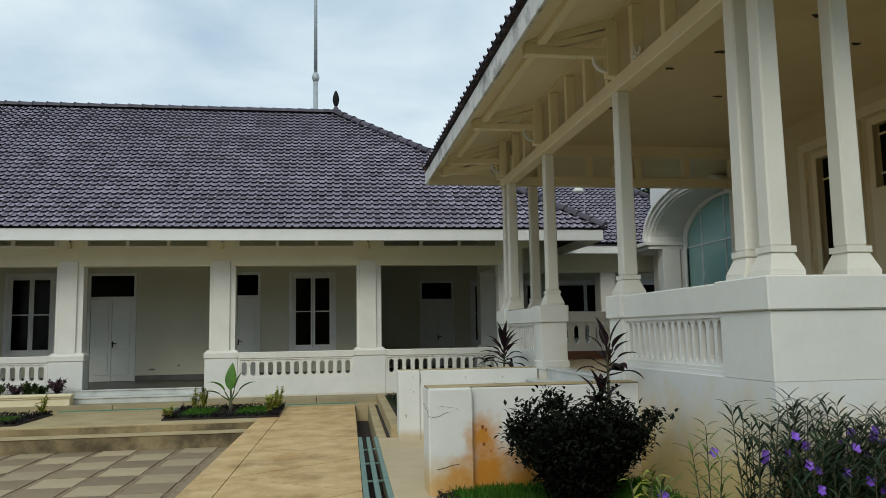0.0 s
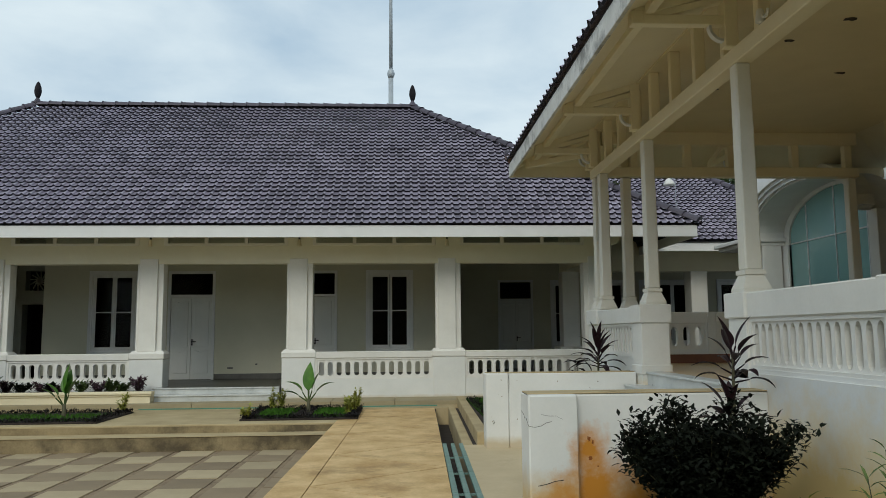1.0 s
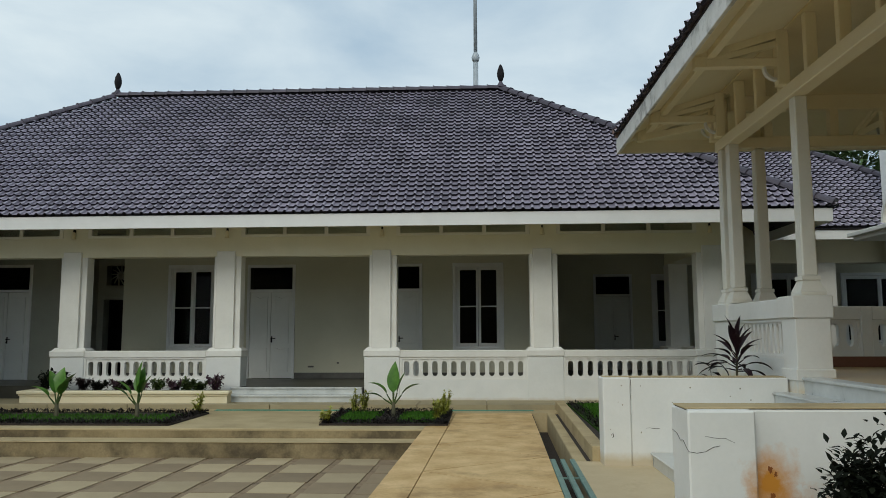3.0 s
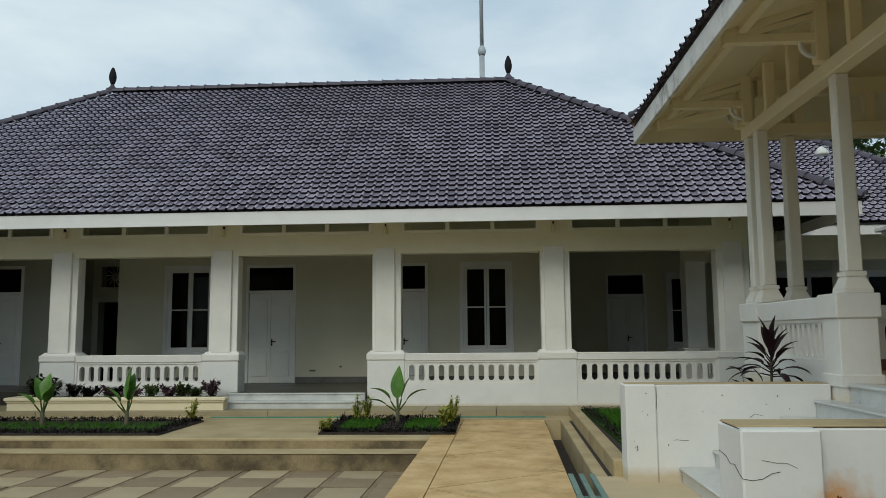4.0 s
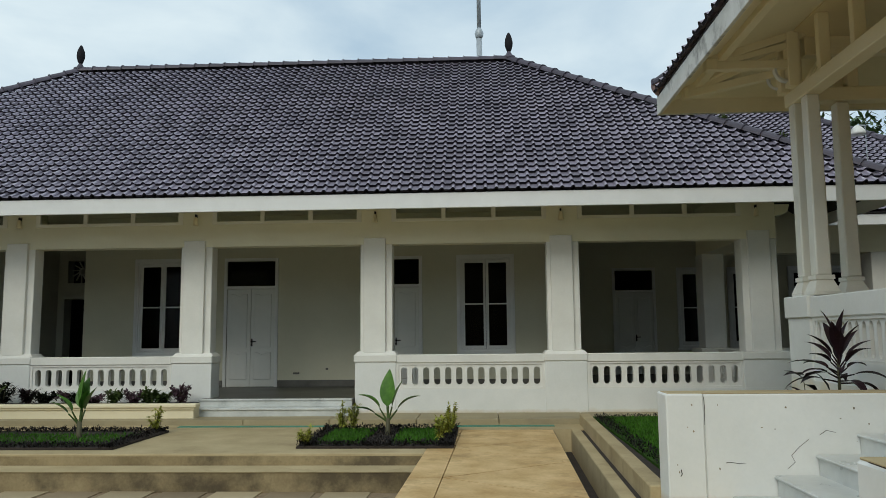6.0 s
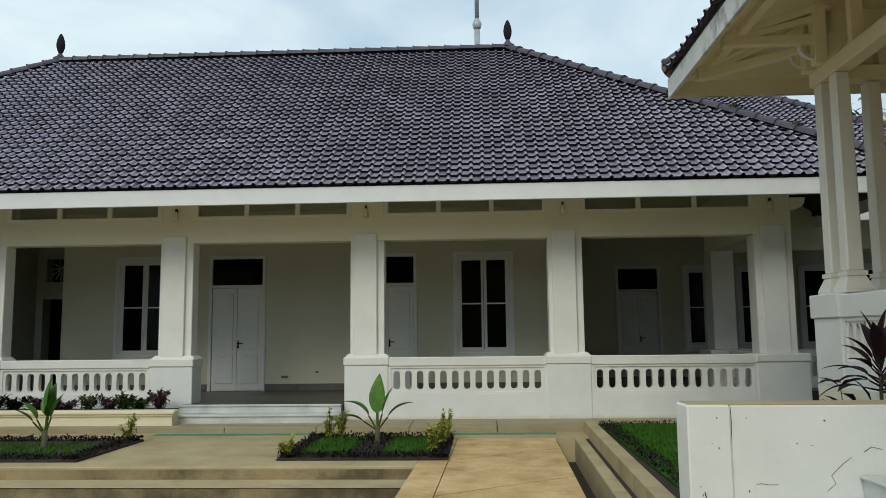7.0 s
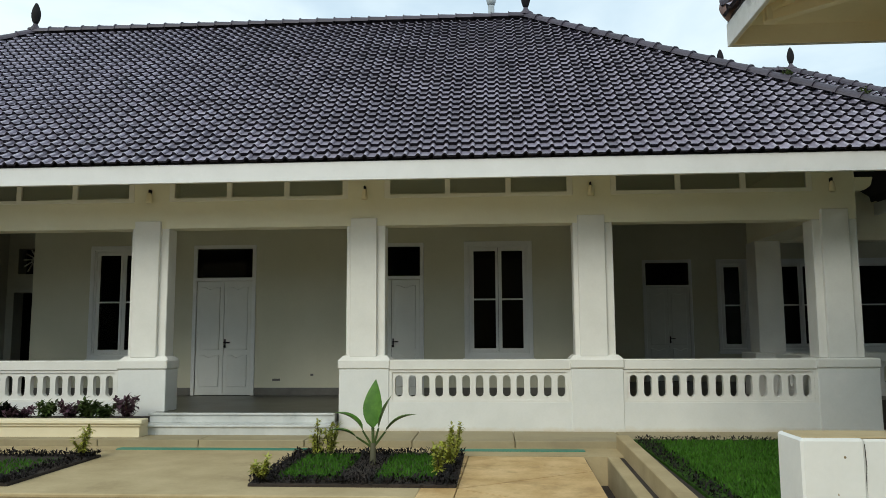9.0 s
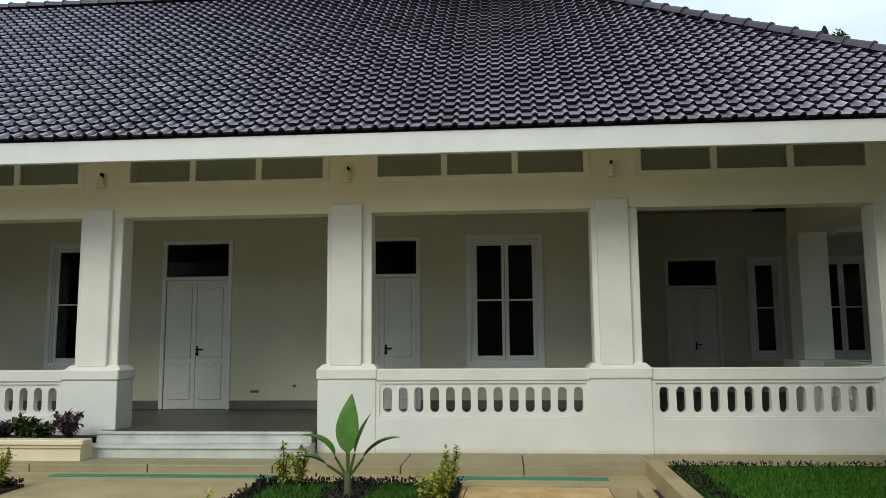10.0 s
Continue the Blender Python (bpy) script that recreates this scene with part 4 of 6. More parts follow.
def crack(points, parent, w=0.003):
    """A hairline crack: thin dark slivers from point to point."""
    bm = bmesh.new()
    for p, q in zip(points, points[1:]):
        beam(bm, p, q, 0.003 if abs(p[1] - q[1]) < 1e-6 else w, w)
    part("crack", bm, M_SOIL, parent, "dark hairline crack")


crack([(1.284, 7.80, 0.90), (1.284, 7.66, 0.885), (1.284, 7.58, 0.85), (1.284, 7.50, 0.86), (1.284, 7.42, 0.82), (1.284, 7.359, 0.80)], wall_b, 0.003)
crack([(1.284, 7.359, 0.80), (1.34, 7.359, 0.79), (1.40, 7.359, 0.80), (1.45, 7.359, 0.83), (1.50, 7.359, 0.84)], wall_b, 0.003)
crack([(1.40, 7.359, 0.905), (1.48, 7.359, 0.89), (1.54, 7.359, 0.89), (1.60, 7.359, 0.86)], wall_b, 0.002)
crack([(1.36, 7.359, 0.26), (1.44, 7.359, 0.275), (1.52, 7.359, 0.30), (1.60, 7.359, 0.31)], wall_b, 0.006)
crack([(1.284, 7.70, 1.085), (1.284, 7.50, 1.083), (1.284, 7.38, 1.082)], wall_b, 0.004)
crack([(1.90, 11.524, 0.46), (1.96, 11.524, 0.45), (2.03, 11.524, 0.452)], wall_a, 0.004)
crack([(1.86, 11.524, 0.455), (1.90, 11.524, 0.46)], wall_a, 0.004)
crack([(1.685, 11.52, 1.04), (1.69, 11.52, 0.92), (1.68, 11.52, 0.78)], wall_a, 0.003)
crack([(1.45, 11.499, 0.4), (1.46, 11.499, 0.36), (1.445, 11.499, 0.34)], wall_a, 0.008)
crack([(2.40, 11.524, 0.40), (2.47, 11.524, 0.46), (2.44, 11.524, 0.52), (2.52, 11.524, 0.60), (2.60, 11.524, 0.66)], wall_a, 0.003)
crack([(2.70, 11.524, 0.70), (2.76, 11.524, 0.74), (2.84, 11.524, 0.72)], wall_a, 0.004)
rs = random.Random(21)
for x, z, w, h in ((1.87, 0.66, 0.024, 0.038), (1.905, 0.63, 0.016, 0.024), (1.88, 0.49, 0.026, 0.026), (1.95, 0.41, 0.012, 0.010)):
    bm = bmesh.new()
    prism(bm, [(x + w * r * math.cos(k * 0.393), z + h * r * math.sin(k * 0.393)) for k, r in enumerate(rs.uniform(0.35, 0.95) for _ in range(16))], "y", 7.466, 7.474)
    part("rust_spot", bm, M_RUST, wall_b, "dark rust spot")
rc = random.Random(8)
for _ in range(20):
    x, z = rc.uniform(1.40, 3.2), rc.uniform(0.15, 1.0)
    y = 11.499 if x < 1.66 else 11.524
    w, h = rc.uniform(0.003, 0.010), rc.uniform(0.003, 0.012)
    bm = bmesh.new()
    prism(bm, [(x + w * math.cos(k * 1.047) * rc.uniform(0.6, 1.2), z + h * math.sin(k * 1.047) * rc.uniform(0.6, 1.2)) for k in range(6)], "y", y - 0.002, y + 0.004)
    part("chip", bm, M_KERB, wall_a, "chip in the plaster")

# ---- pavilion ----
X0, X1, Y0, Y1 = X_PAV, 8.9, Y_PAV0, Y_PAV1
solid("pavilion_floor", B((X0 + 0.1, X1, Y0 + 0.1, Y1 - 0.1, -0.1, STAIR_Z)), M_REDFLOOR, "red-brown tile floor of the pavilion", "floor")
for nm, b in (("plinth_wall_west", (X0, X0 + 0.3, Y0, 8.28, -0.2, 1.24)), ("plinth_wall_west_far", (X0, X0 + 0.3, 11.28, Y1, -0.2, 1.04)), ("plinth_wall_south", (X0 + 0.3, X1, Y0, Y0 + 0.3, -0.2, 1.24)), ("plinth_wall_north", (X0 + 0.3, X1, Y1 - 0.3, Y1, -0.2, 1.24))):
    solid(nm, B(b), M_STAINP, "white plastered plinth of the pavilion, stained at the foot", "wall")
solid("pavilion_dado", B((X0 + 0.32, X1, Y1 - 0.32, Y1 - 0.30, STAIR_Z, 1.24)), M_DADO, "red-brown painted band at the foot of the parapet", "trim")


def pedestal(x0, x1, y0, y1, z0, label, top=2.06):
    p = thing("pedestal", (x0 + x1) / 2, (y0 + y1) / 2, z0, label, "pedestal", "pavilion pedestals")
    part("block", B((x0, x1, y0, y1, z0, 1.79), bev=0.008), M_WHITE, p)
    part("cap", B((x0 - 0.03, x1 + 0.03, y0 - 0.03, y1 + 0.03, 1.79, top), bev=0.012), M_WHITE, p)
    if y1 - y0 < 0.6:
        part("foot", B((x0 - 0.025, x1 + 0.025, y0 - 0.025, y1 + 0.025, z0 - 0.02, z0 + 0.12), bev=0.012), M_WHITE, p)
    return p


pedestal(X0 + 0.0, X0 + 1.12, Y0, 5.62, 1.24, "broad white corner pedestal of the pavilion")
pedestal(X0 + 0.0, X0 + 0.42, 7.86, 8.28, 1.06, "white pedestal at the head of the stairs")
pedestal(X0 + 0.0, X0 + 0.42, 11.28, 11.70, 1.06, "white pedestal at the head of the stairs")
pedestal(X0 + 0.0, X0 + 0.95, 13.80, Y1, 1.04, "white corner pedestal at the far end of the pavilion")
balustrade("y", 5.62, 7.86, 1.2, 2.05, X0 + 0.02, 15, "white pavilion parapet with tall pointed slots", 1.20, (1.37, 1.70), 0.045, 0.03)
balustrade("y", 11.70, 13.80, 1.0, 2.04, X0 + 0.02, 13, "white pavilion parapet with tall pointed slots", 1.04, (1.37, 1.70), 0.045, 0.03)
for a, b in ((X0 + 0.95, 5.80), (5.97, 7.20), (7.37, X1)):
    balustrade("x", a, b, 1.2, 2.02, Y1 - 0.24, 5, "white pavilion parapet along the far side", 1.20, (1.42, 1.72), 0.06, 0.03)
for x in (5.885, 7.285):
    post = thing("parapet_post", x, Y1 - 0.16, 1.2, "short white post dividing the far parapet", "post", "parapet posts")
    part("post_body", B((x - 0.085, x + 0.085, Y1 - 0.255, Y1 - 0.065, 1.20, 2.02), bev=0.01), M_WHITE, post)
balustrade("x", X0 + 1.12, X1, 1.2, 2.05, Y0 + 0.04, 24, "white pavilion parapet along the near side", 1.20, (1.37, 1.70), 0.05, 0.03)
BEAM_Z = 4.56


def column(x, y):
    c = thing("pavilion_column", x, y, 2.06, "slender white tapered square column with a moulded base", "column", "pavilion columns")
    z = 2.06
    part("plinth", B((x - 0.155, x + 0.155, y - 0.155, y + 0.155, z, z + 0.05), bev=0.008), M_COL, c)
    bm = bmesh.new()
    frustum(bm, x, y, z + 0.05, z + 0.10, 0.150, 0.130)
    frustum(bm, x, y, z + 0.10, z + 0.19, 0.130, 0.095)
    frustum(bm, x, y, z + 0.19, z + 0.24, 0.112, 0.112)
    bmesh.ops.remove_doubles(bm, verts=bm.verts, dist=1e-5)
    part("base", bm, M_COL, c)
    bm = bmesh.new()
    frustum(bm, x, y, z + 0.24, BEAM_Z, 0.092, 0.082)
    part("shaft", bevel(bm, 0.016), M_COL, c)
    return c


col0 = column(X0 + 0.235, 11.42)
for x, y in ((X0 + 0.20, 8.12), (X0 + 0.20, 5.42), (X0 + 0.20, 4.98 + 0.07), (X0 + 0.86, 4.98 + 0.07), (X0 + 0.20, 14.25), (X0 + 0.20, 13.86), (X0 + 0.74, 14.25), (X1 - 0.15, 14.25), (X1 - 0.15, 5.05)):
    copy_thing(col0, pose(x, y, 2.06))

# beams and frieze
side_beam = thing("pavilion_beam", X0 + 0.2, 9.65, BEAM_Z, "cream painted timber beam with a panelled frieze", "beam", kind="structure")
part("lower_beam", B((X0 + 0.11, X0 + 0.31, Y0 + 0.05, Y1 - 0.02, BEAM_Z, BEAM_Z + 0.18), bev=0.012), M_CREAM, side_beam)
n = 11
for i in range(n + 1):
    y = Y0 + 0.2 + (Y1 - Y0 - 0.4) * i / n
    part("frieze_post", B((X0 + 0.13, X0 + 0.27, y - 0.048, y + 0.048, BEAM_Z + 0.18, 5.439), bev=0.008), M_CREAM, side_beam)
for nm, yc in (("pavilion_beam_far", Y1 - 0.2), ("pavilion_beam_near", Y0 + 0.2)):
    bt = thing(nm, 6.3, yc, BEAM_Z, "cream painted timber beam with a panelled frieze", "beam", kind="structure")
    part("lower_beam", B((X0 + 0.31, X1, yc - 0.10, yc + 0.10, BEAM_Z + 0.02, BEAM_Z + 0.20), bev=0.012), M_CREAM, bt)
    part("upper_beam", B((X0 + 0.31, X1, yc - 0.08, yc + 0.08, 5.20, 5.46), bev=0.01), M_CREAM, bt)
    part("frieze_board", B((X0 + 0.23, X1, yc - 0.012, yc + 0.012, 5.455, 5.50)), M_CREAM, bt)
    for i in range(5):
        x = X0 + 0.9 + i * 1.05
        part("frieze_post", B((x - 0.07, x + 0.07, yc - 0.07, yc + 0.07, BEAM_Z + 0.20, 5.20), bev=0.008), M_CREAM, bt)
solid("pavilion_ceiling", B((X0 + 0.10, X1, Y0 + 0.1, Y1 - 0.1, 5.44, 5.52)), M_CEIL, "cream flat ceiling of the pavilion with small holes", "ceiling")
pw = [(9.2, 10.2, 3.82, 4.84), (11.0, 11.66, 2.2, 4.62), (7.2, 8.3, 2.2, 4.75)]
solid("wall_pavilion_side", pierced_wall("y", Y0, 13.3, 1.08, 5.46, X1, X1 + 0.3, pw), M_CEIL, "cream plastered side wall of the pavilion", "wall")
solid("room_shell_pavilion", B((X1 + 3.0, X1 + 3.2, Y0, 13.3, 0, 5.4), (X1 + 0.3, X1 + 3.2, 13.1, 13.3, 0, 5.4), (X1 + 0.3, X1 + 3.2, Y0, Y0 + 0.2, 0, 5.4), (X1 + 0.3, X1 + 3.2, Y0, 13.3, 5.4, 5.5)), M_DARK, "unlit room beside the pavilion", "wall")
for i, (a, b, c, d) in enumerate(pw):
    w = thing("window_%d" % (40 + i), X1, (a + b) / 2, c, "tall dark window in a cream surround", "window", kind="structure")
    foot = 1.10 if d - c < 1.5 else c - 0.1
    part("surround", pierced_wall("y", a - 0.48, b + 0.48, foot, d + 0.34, X1 - 0.05, X1 + 0.02, [(a - 0.30, b + 0.30, foot + 0.02, d + 0.18)]), M_CREAM, w)
    part("inner_surround", pierced_wall("y", a - 0.12, b + 0.12, foot, d + 0.12, X1 - 0.035, X1 + 0.02, [(a, b, c, d)]), M_CREAM, w)
    part("glazing_bar", B((X1 + 0.07, X1 + 0.10, a, b, c + (d - c) * 0.22, c + (d - c) * 0.22 + 0.03), (X1 + 0.07, X1 + 0.10, a, b, c + (d - c) * 0.84, c + (d - c) * 0.84 + 0.03)), M_CREAM, w)
    part("pane", B((X1 + 0.1, X1 + 0.106, a, b, c, d)), M_GLASS, w).visible_shadow = False

# eave of the pavilion
EX, EY0, EY1, EZ = 2.33, 3.55, 15.58, 4.84
SL, SLS = 0.62, 0.30
solid("pavilion_fascia", B((EX, EX + 0.04, EY0, EY1, EZ, EZ + 0.27), (EX + 0.04, 10.3, EY1 - 0.04, EY1, EZ, EZ + 0.27), (EX + 0.04, 10.3, EY0, EY0 + 0.04, EZ, EZ + 0.27), bev=0.006), M_FASCIA, "weathered white fascia board with dark streaks", "fascia")
roofp = thing("roof_pavilion", 6.3, 9.6, 5.2, "hipped dark clay tile roof of the pavilion", "roof", kind="structure")


def hipped_shell(bm, x0, x1, y0, y1, z, slope, t):
    h = (x1 - x0) / 2
    top = [(x0, y0, z), (x1, y0, z), (x1, y1, z), (x0, y1, z), ((x0 + x1) / 2, y0 + h, z + h * slope), ((x0 + x1) / 2, y1 - h, z + h * slope)]
    hi = [bm.verts.new(p) for p in top]
    lo = [bm.verts.new((p[0], p[1], p[2] - t)) for p in top]
    for f in ((0, 1, 4), (1, 2, 5, 4), (2, 3, 5), (3, 0, 4, 5)):
        bm.faces.new([hi[i] for i in f])
        bm.faces.new([lo[i] for i in f[::-1]])
    for i in range(4):
        j = (i + 1) % 4
        bm.faces.new((hi[i], lo[i], lo[j], hi[j]))


bm = bmesh.new()
hipped_shell(bm, EX + 0.042, 10.3, EY0 + 0.042, EY1 - 0.042, EZ + 0.30, SLS, 0.08)
part("soffit_boards", bm, M_CREAM, roofp, "cream boards under the pavilion roof")
part("fascia_lining", B((EX + 0.042, EX + 0.06, EY0 + 0.06, EY1 - 0.06, EZ + 0.01, EZ + 0.24), (EX + 0.042, 10.3, EY1 - 0.06, EY1 - 0.042, EZ + 0.01, EZ + 0.24)), M_CREAM, roofp, "cream inner face of the fascia")
bm = bmesh.new()
hipped_shell(bm, EX + 0.01, 10.29, EY0 + 0.01, EY1 - 0.01, EZ + 0.315, SL, 0.03)
part("roof_deck", bm, M_BATTEN, roofp)
HL = (10.3 - EX) / 2


def left_rows(v, w):
    f = v / math.hypot(HL, HL * SL)
    if f > 0.97:
        return
    a, b = EY0 + HL * f, EY1 - HL * f
    for i in range(int(a / w), int(b / w) + 1):
        if a + w <= i * w <= b + 0.02:
            yield EY1 - i * w, v, v < 0.2


def far_rows(v, w):
    f = v / math.hypot(HL, HL * SL)
    if f > 0.95:
        return
    a, b = EX + HL * f, 10.3 - HL * f
    for i in range(int(a / w), int(b / w) + 1):
        if a + w <= i * w <= b:
            yield 10.3 - i * w, v, False


tiled_slope(roofp, (EX - 0.04, EY1 - 0.03, EZ + 0.285), (0, -1, 0), (1, 0, SL), math.hypot(HL, HL * SL), left_rows, width=0.25)
tiled_slope(roofp, (10.3, EY1 + 0.04, EZ + 0.285), (-1, 0, 0), (0, -1, SL), math.hypot(HL, HL * SL), far_rows)
cap_row(roofp, (EX + 0.03, EY1 - 0.03, EZ + 0.42), (EX + HL, EY1 - HL, EZ + 0.40 + HL * SL))
bm = bmesh.new()
lathe(bm, 0, 0, [(0.14, 0.0), (0.145, 0.16), (0.10, 0.20)], 12)
bmesh.ops.transform(bm, matrix=Matrix.Translation((EX + 0.12, EY1 - 0.12, EZ + 0.46)) @ (Vector((-1, 1, -SL)).to_track_quat("Z", "Y").to_matrix().to_4x4()), verts=bm.verts)
part("hip_end_cap", bm, M_ENDCAP, roofp, "weathered reddish clay end cap", smooth=True)
cap_row(roofp, (EX + HL, EY0 + HL, EZ + 0.48 + HL * SL), (EX + HL, EY1 - HL, EZ + 0.48 + HL * SL))


def soffit_z(x):
    return EZ + 0.22 + SLS * (x - EX)


def truss(p, q, label="cream timber eave bracket with a diagonal strut"):
    """Eave bracket from p, over the post, out to q near the fascia."""
    t = thing("eave_bracket", p[0] - 0.05, p[1], 4.9, label, "bracket", "eave brackets")
    zp, zq = soffit_z(X0 + 0.15), soffit_z(EX + 0.30)

    def at(k, z):
        return (p[0] + (q[0] - p[0]) * k, p[1] + (q[1] - p[1]) * k, z)
    bm = bmesh.new()
    beam(bm, at(0, 5.03), at(1.03, 5.03), 0.11, 0.11)
    part("chord", bevel(bm, 0.008), M_CREAM, t)
    bm = bmesh.new()
    beam(bm, at(0, zp - 0.05), at(1, zq - 0.05), 0.12, 0.11)
    part("rafter", bevel(bm, 0.008), M_CREAM, t)
    bm = bmesh.new()
    beam(bm, at(0.02, 5.31), at(0.84, 5.07), 0.10, 0.075)
    part("strut", bevel(bm, 0.006), M_CREAM, t)
    bm = bmesh.new()
    beam(bm, at(0.06, BEAM_Z + 0.17), at(0.06, zp), 0.15, 0.14)
    part("post", bevel(bm, 0.008), M_CREAM, t)
    bm = bmesh.new()
    beam(bm, at(0.98, 4.97), at(0.98, 5.12), 0.14, 0.14)
    part("end_block", bevel(bm, 0.008), M_CREAM, t)
    d = (Vector((q[0] - p[0], q[1] - p[1], 0))).normalized()
    bm = bmesh.new()
    c = Vector((p[0], p[1], 4.97)) + d * 0.13
    for i in range(12):
        a, b = math.pi * (0.99 + 0.56 * i / 12), math.pi * (1.01 + 0.56 * (i + 1) / 12)
        beam(bm, c - d * (0.16 * math.cos(a)) + Vector((0, 0, 0.16 * math.sin(a))), c - d * (0.16 * math.cos(b)) + Vector((0, 0, 0.16 * math.sin(b))), 0.07, 0.03)
    part("scroll", bm, M_FRAME, t, "pale curved metal scroll")
    return t


tr0 = truss((X0 + 0.15, 11.48), (EX + 0.32, 11.48))
for y in (8.08, 5.2, 14.05):
    copy_thing(tr0, pose(X0 + 0.10, y, 4.9))
truss((X0 + 0.15, 14.27), (EX + 0.34, EY1 - 0.34), "cream timber hip bracket reaching to the eave corner")
tr1 = truss((X0 + 0.75, 14.30), (X0 + 0.75, EY1 - 0.32))
copy_thing(tr1, pose(X0 + 2.8, 14.30, 4.9))
spot = thing("spot_lamp", 3.72, 7.33, BEAM_Z + 0.22, "small white spot lamp with a hooked arm on the beam", "lamp")
bm = bmesh.new()
lathe(bm, 3.72, 7.40, [(0.045, BEAM_Z + 0.175), (0.05, BEAM_Z + 0.20), (0.035, BEAM_Z + 0.30), (0.02, BEAM_Z + 0.32)], 12)
part("shade", bm, M_FRAME, spot, smooth=True)
bm = bmesh.new()
for i in range(8):
    a, b = math.pi * (1 + i / 8), math.pi * (1 + (i + 1) / 8)
    beam(bm, (3.70, 7.26 + 0.06 * math.cos(a), BEAM_Z + 0.24 + 0.06 * math.sin(a)), (3.70, 7.26 + 0.06 * math.cos(b), BEAM_Z + 0.24 + 0.06 * math.sin(b)), 0.02, 0.02)
part("arm", bm, M_FRAME, spot)
bm = bmesh.new()
beam(bm, (EX + 0.48, EY0 + 0.3, soffit_z(EX + 0.48) - 0.05), (EX + 0.48, EY1 - 0.5, soffit_z(EX + 0.48) - 0.05), 0.11, 0.12)
tagged(new("purlin", finish("purlin", bevel(bm, 0.01), M_CREAM)), "cream timber purlin under the pavilion eave", "purlin", "", "structure")
bm = bmesh.new()
beam(bm, (EX + 0.15, EY1 - 0.15, soffit_z(EX + 0.15) - 0.04), (X0 + 0.25, EY1 - 0.15 - (X0 + 0.10 - EX), soffit_z(X0 + 0.25) - 0.04), 0.11, 0.12)
tagged(new("hip_rafter", finish("hip_rafter", bevel(bm, 0.01), M_CREAM)), "cream timber hip rafter at the pavilion corner", "rafter", "", "structure")

# ---- arched porch beyond the pavilion ----
PYC, PHALF, PZ, PRISE, PX0, PX1 = 16.75, 2.3, 4.0, 1.12, 9.05, 9.95


def arc(half, rise, z0, n=20):
    out = []
    for i in range(n + 1):
        t = math.pi * (1 - i / n)
        out.append((PYC + half * math.cos(t), z0 + rise * math.sin(t)))
    return out


porch = thing("arched_porch", 10, PYC, 0, "white vaulted porch with stepped mouldings and teal glass", "porch", kind="structure")
bm = bmesh.new()
o, i_ = arc(PHALF, PRISE, PZ), arc(PHALF - 0.02, PRISE - 0.10, PZ - 0.02)
prism(bm, o + i_[::-1], "x", PX0, PX1)
part("vault", bm, M_WHITE, porch)
for k, (dx, g) in enumerate(((0.0, 0.0), (-0.07, 0.08), (-0.14, 0.16))):
    bm = bmesh.new()
    prism(bm, arc(PHALF + 0.10 + g, PRISE + 0.04 + g * 0.6, PZ + g * 0.4) + arc(PHALF + 0.02 + g, PRISE - 0.06 + g * 0.6, PZ - 0.02 + g * 0.4)[::-1], "x", PX0 + dx - 0.08, PX0 + 0.15)
    part("arch_moulding", bm, M_WHITE, porch)
part("cornice", B((PX0 - 0.3, PX1, PYC + PHALF - 0.15, PYC + PHALF + 1.7, PZ - 0.10, PZ), (PX0 - 0.2, PX1, PYC + PHALF - 0.10, PYC + PHALF + 1.6, PZ - 0.20, PZ - 0.10), bev=0.012), M_WHITE, porch)
part("porch_pier", B((PX0 + 0.2, PX0 + 0.7, PYC + PHALF - 0.1, PYC + PHALF + 0.25, 0, PZ - 0.20), bev=0.01), M_WHITE, porch)
part("porch_pier", B((PX0 + 0.75, PX1, PYC + PHALF - 0.3, PYC + PHALF + 0.25, 0, PZ - 0.20), bev=0.01), M_WHITE, porch)
part("porch_pier", B((PX0 + 0.2, PX1, PYC - PHALF - 0.2, PYC - PHALF + 0.1, 0, PZ), bev=0.01), M_WHITE, porch)
bm = bmesh.new()
gh = PHALF - 0.30
prism(bm, [(PYC + gh, 1.0)] + arc(gh, PRISE - 0.12, PZ - 0.05)[::-1] + [(PYC - gh, 1.0)], "x", PX1 - 0.05, PX1 - 0.03)
part("teal_glazing", bm, M_TGLASS, porch, "teal tinted arched glazing")
bm = bmesh.new()
for dy in (-1.2, 0.0, 1.2):
    box(bm, PX1 - 0.075, PX1 - 0.05, PYC + dy - 0.012, PYC + dy + 0.012, 1.0, PZ + PRISE - 0.2 - 0.16 * dy * dy)
box(bm, PX1 - 0.075, PX1 - 0.05, PYC - gh, PYC + gh, PZ - 0.2, PZ - 0.17)
part("glazing_bar", bm, M_FRAME, porch)
bm = bmesh.new()
outer, inn = arc(PHALF - 0.04, PRISE - 0.10, PZ - 0.02), arc(gh, PRISE - 0.14, PZ - 0.06)
prism(bm, [(PYC + PHALF - 0.04, 0.0)] + outer[::-1] + [(PYC - PHALF + 0.04, 0.0), (PYC - gh, 0.0)] + inn + [(PYC + gh, 0.0)], "x", PX1 - 0.10, PX1)
part("arch_frame", bm, M_WHITE, porch)
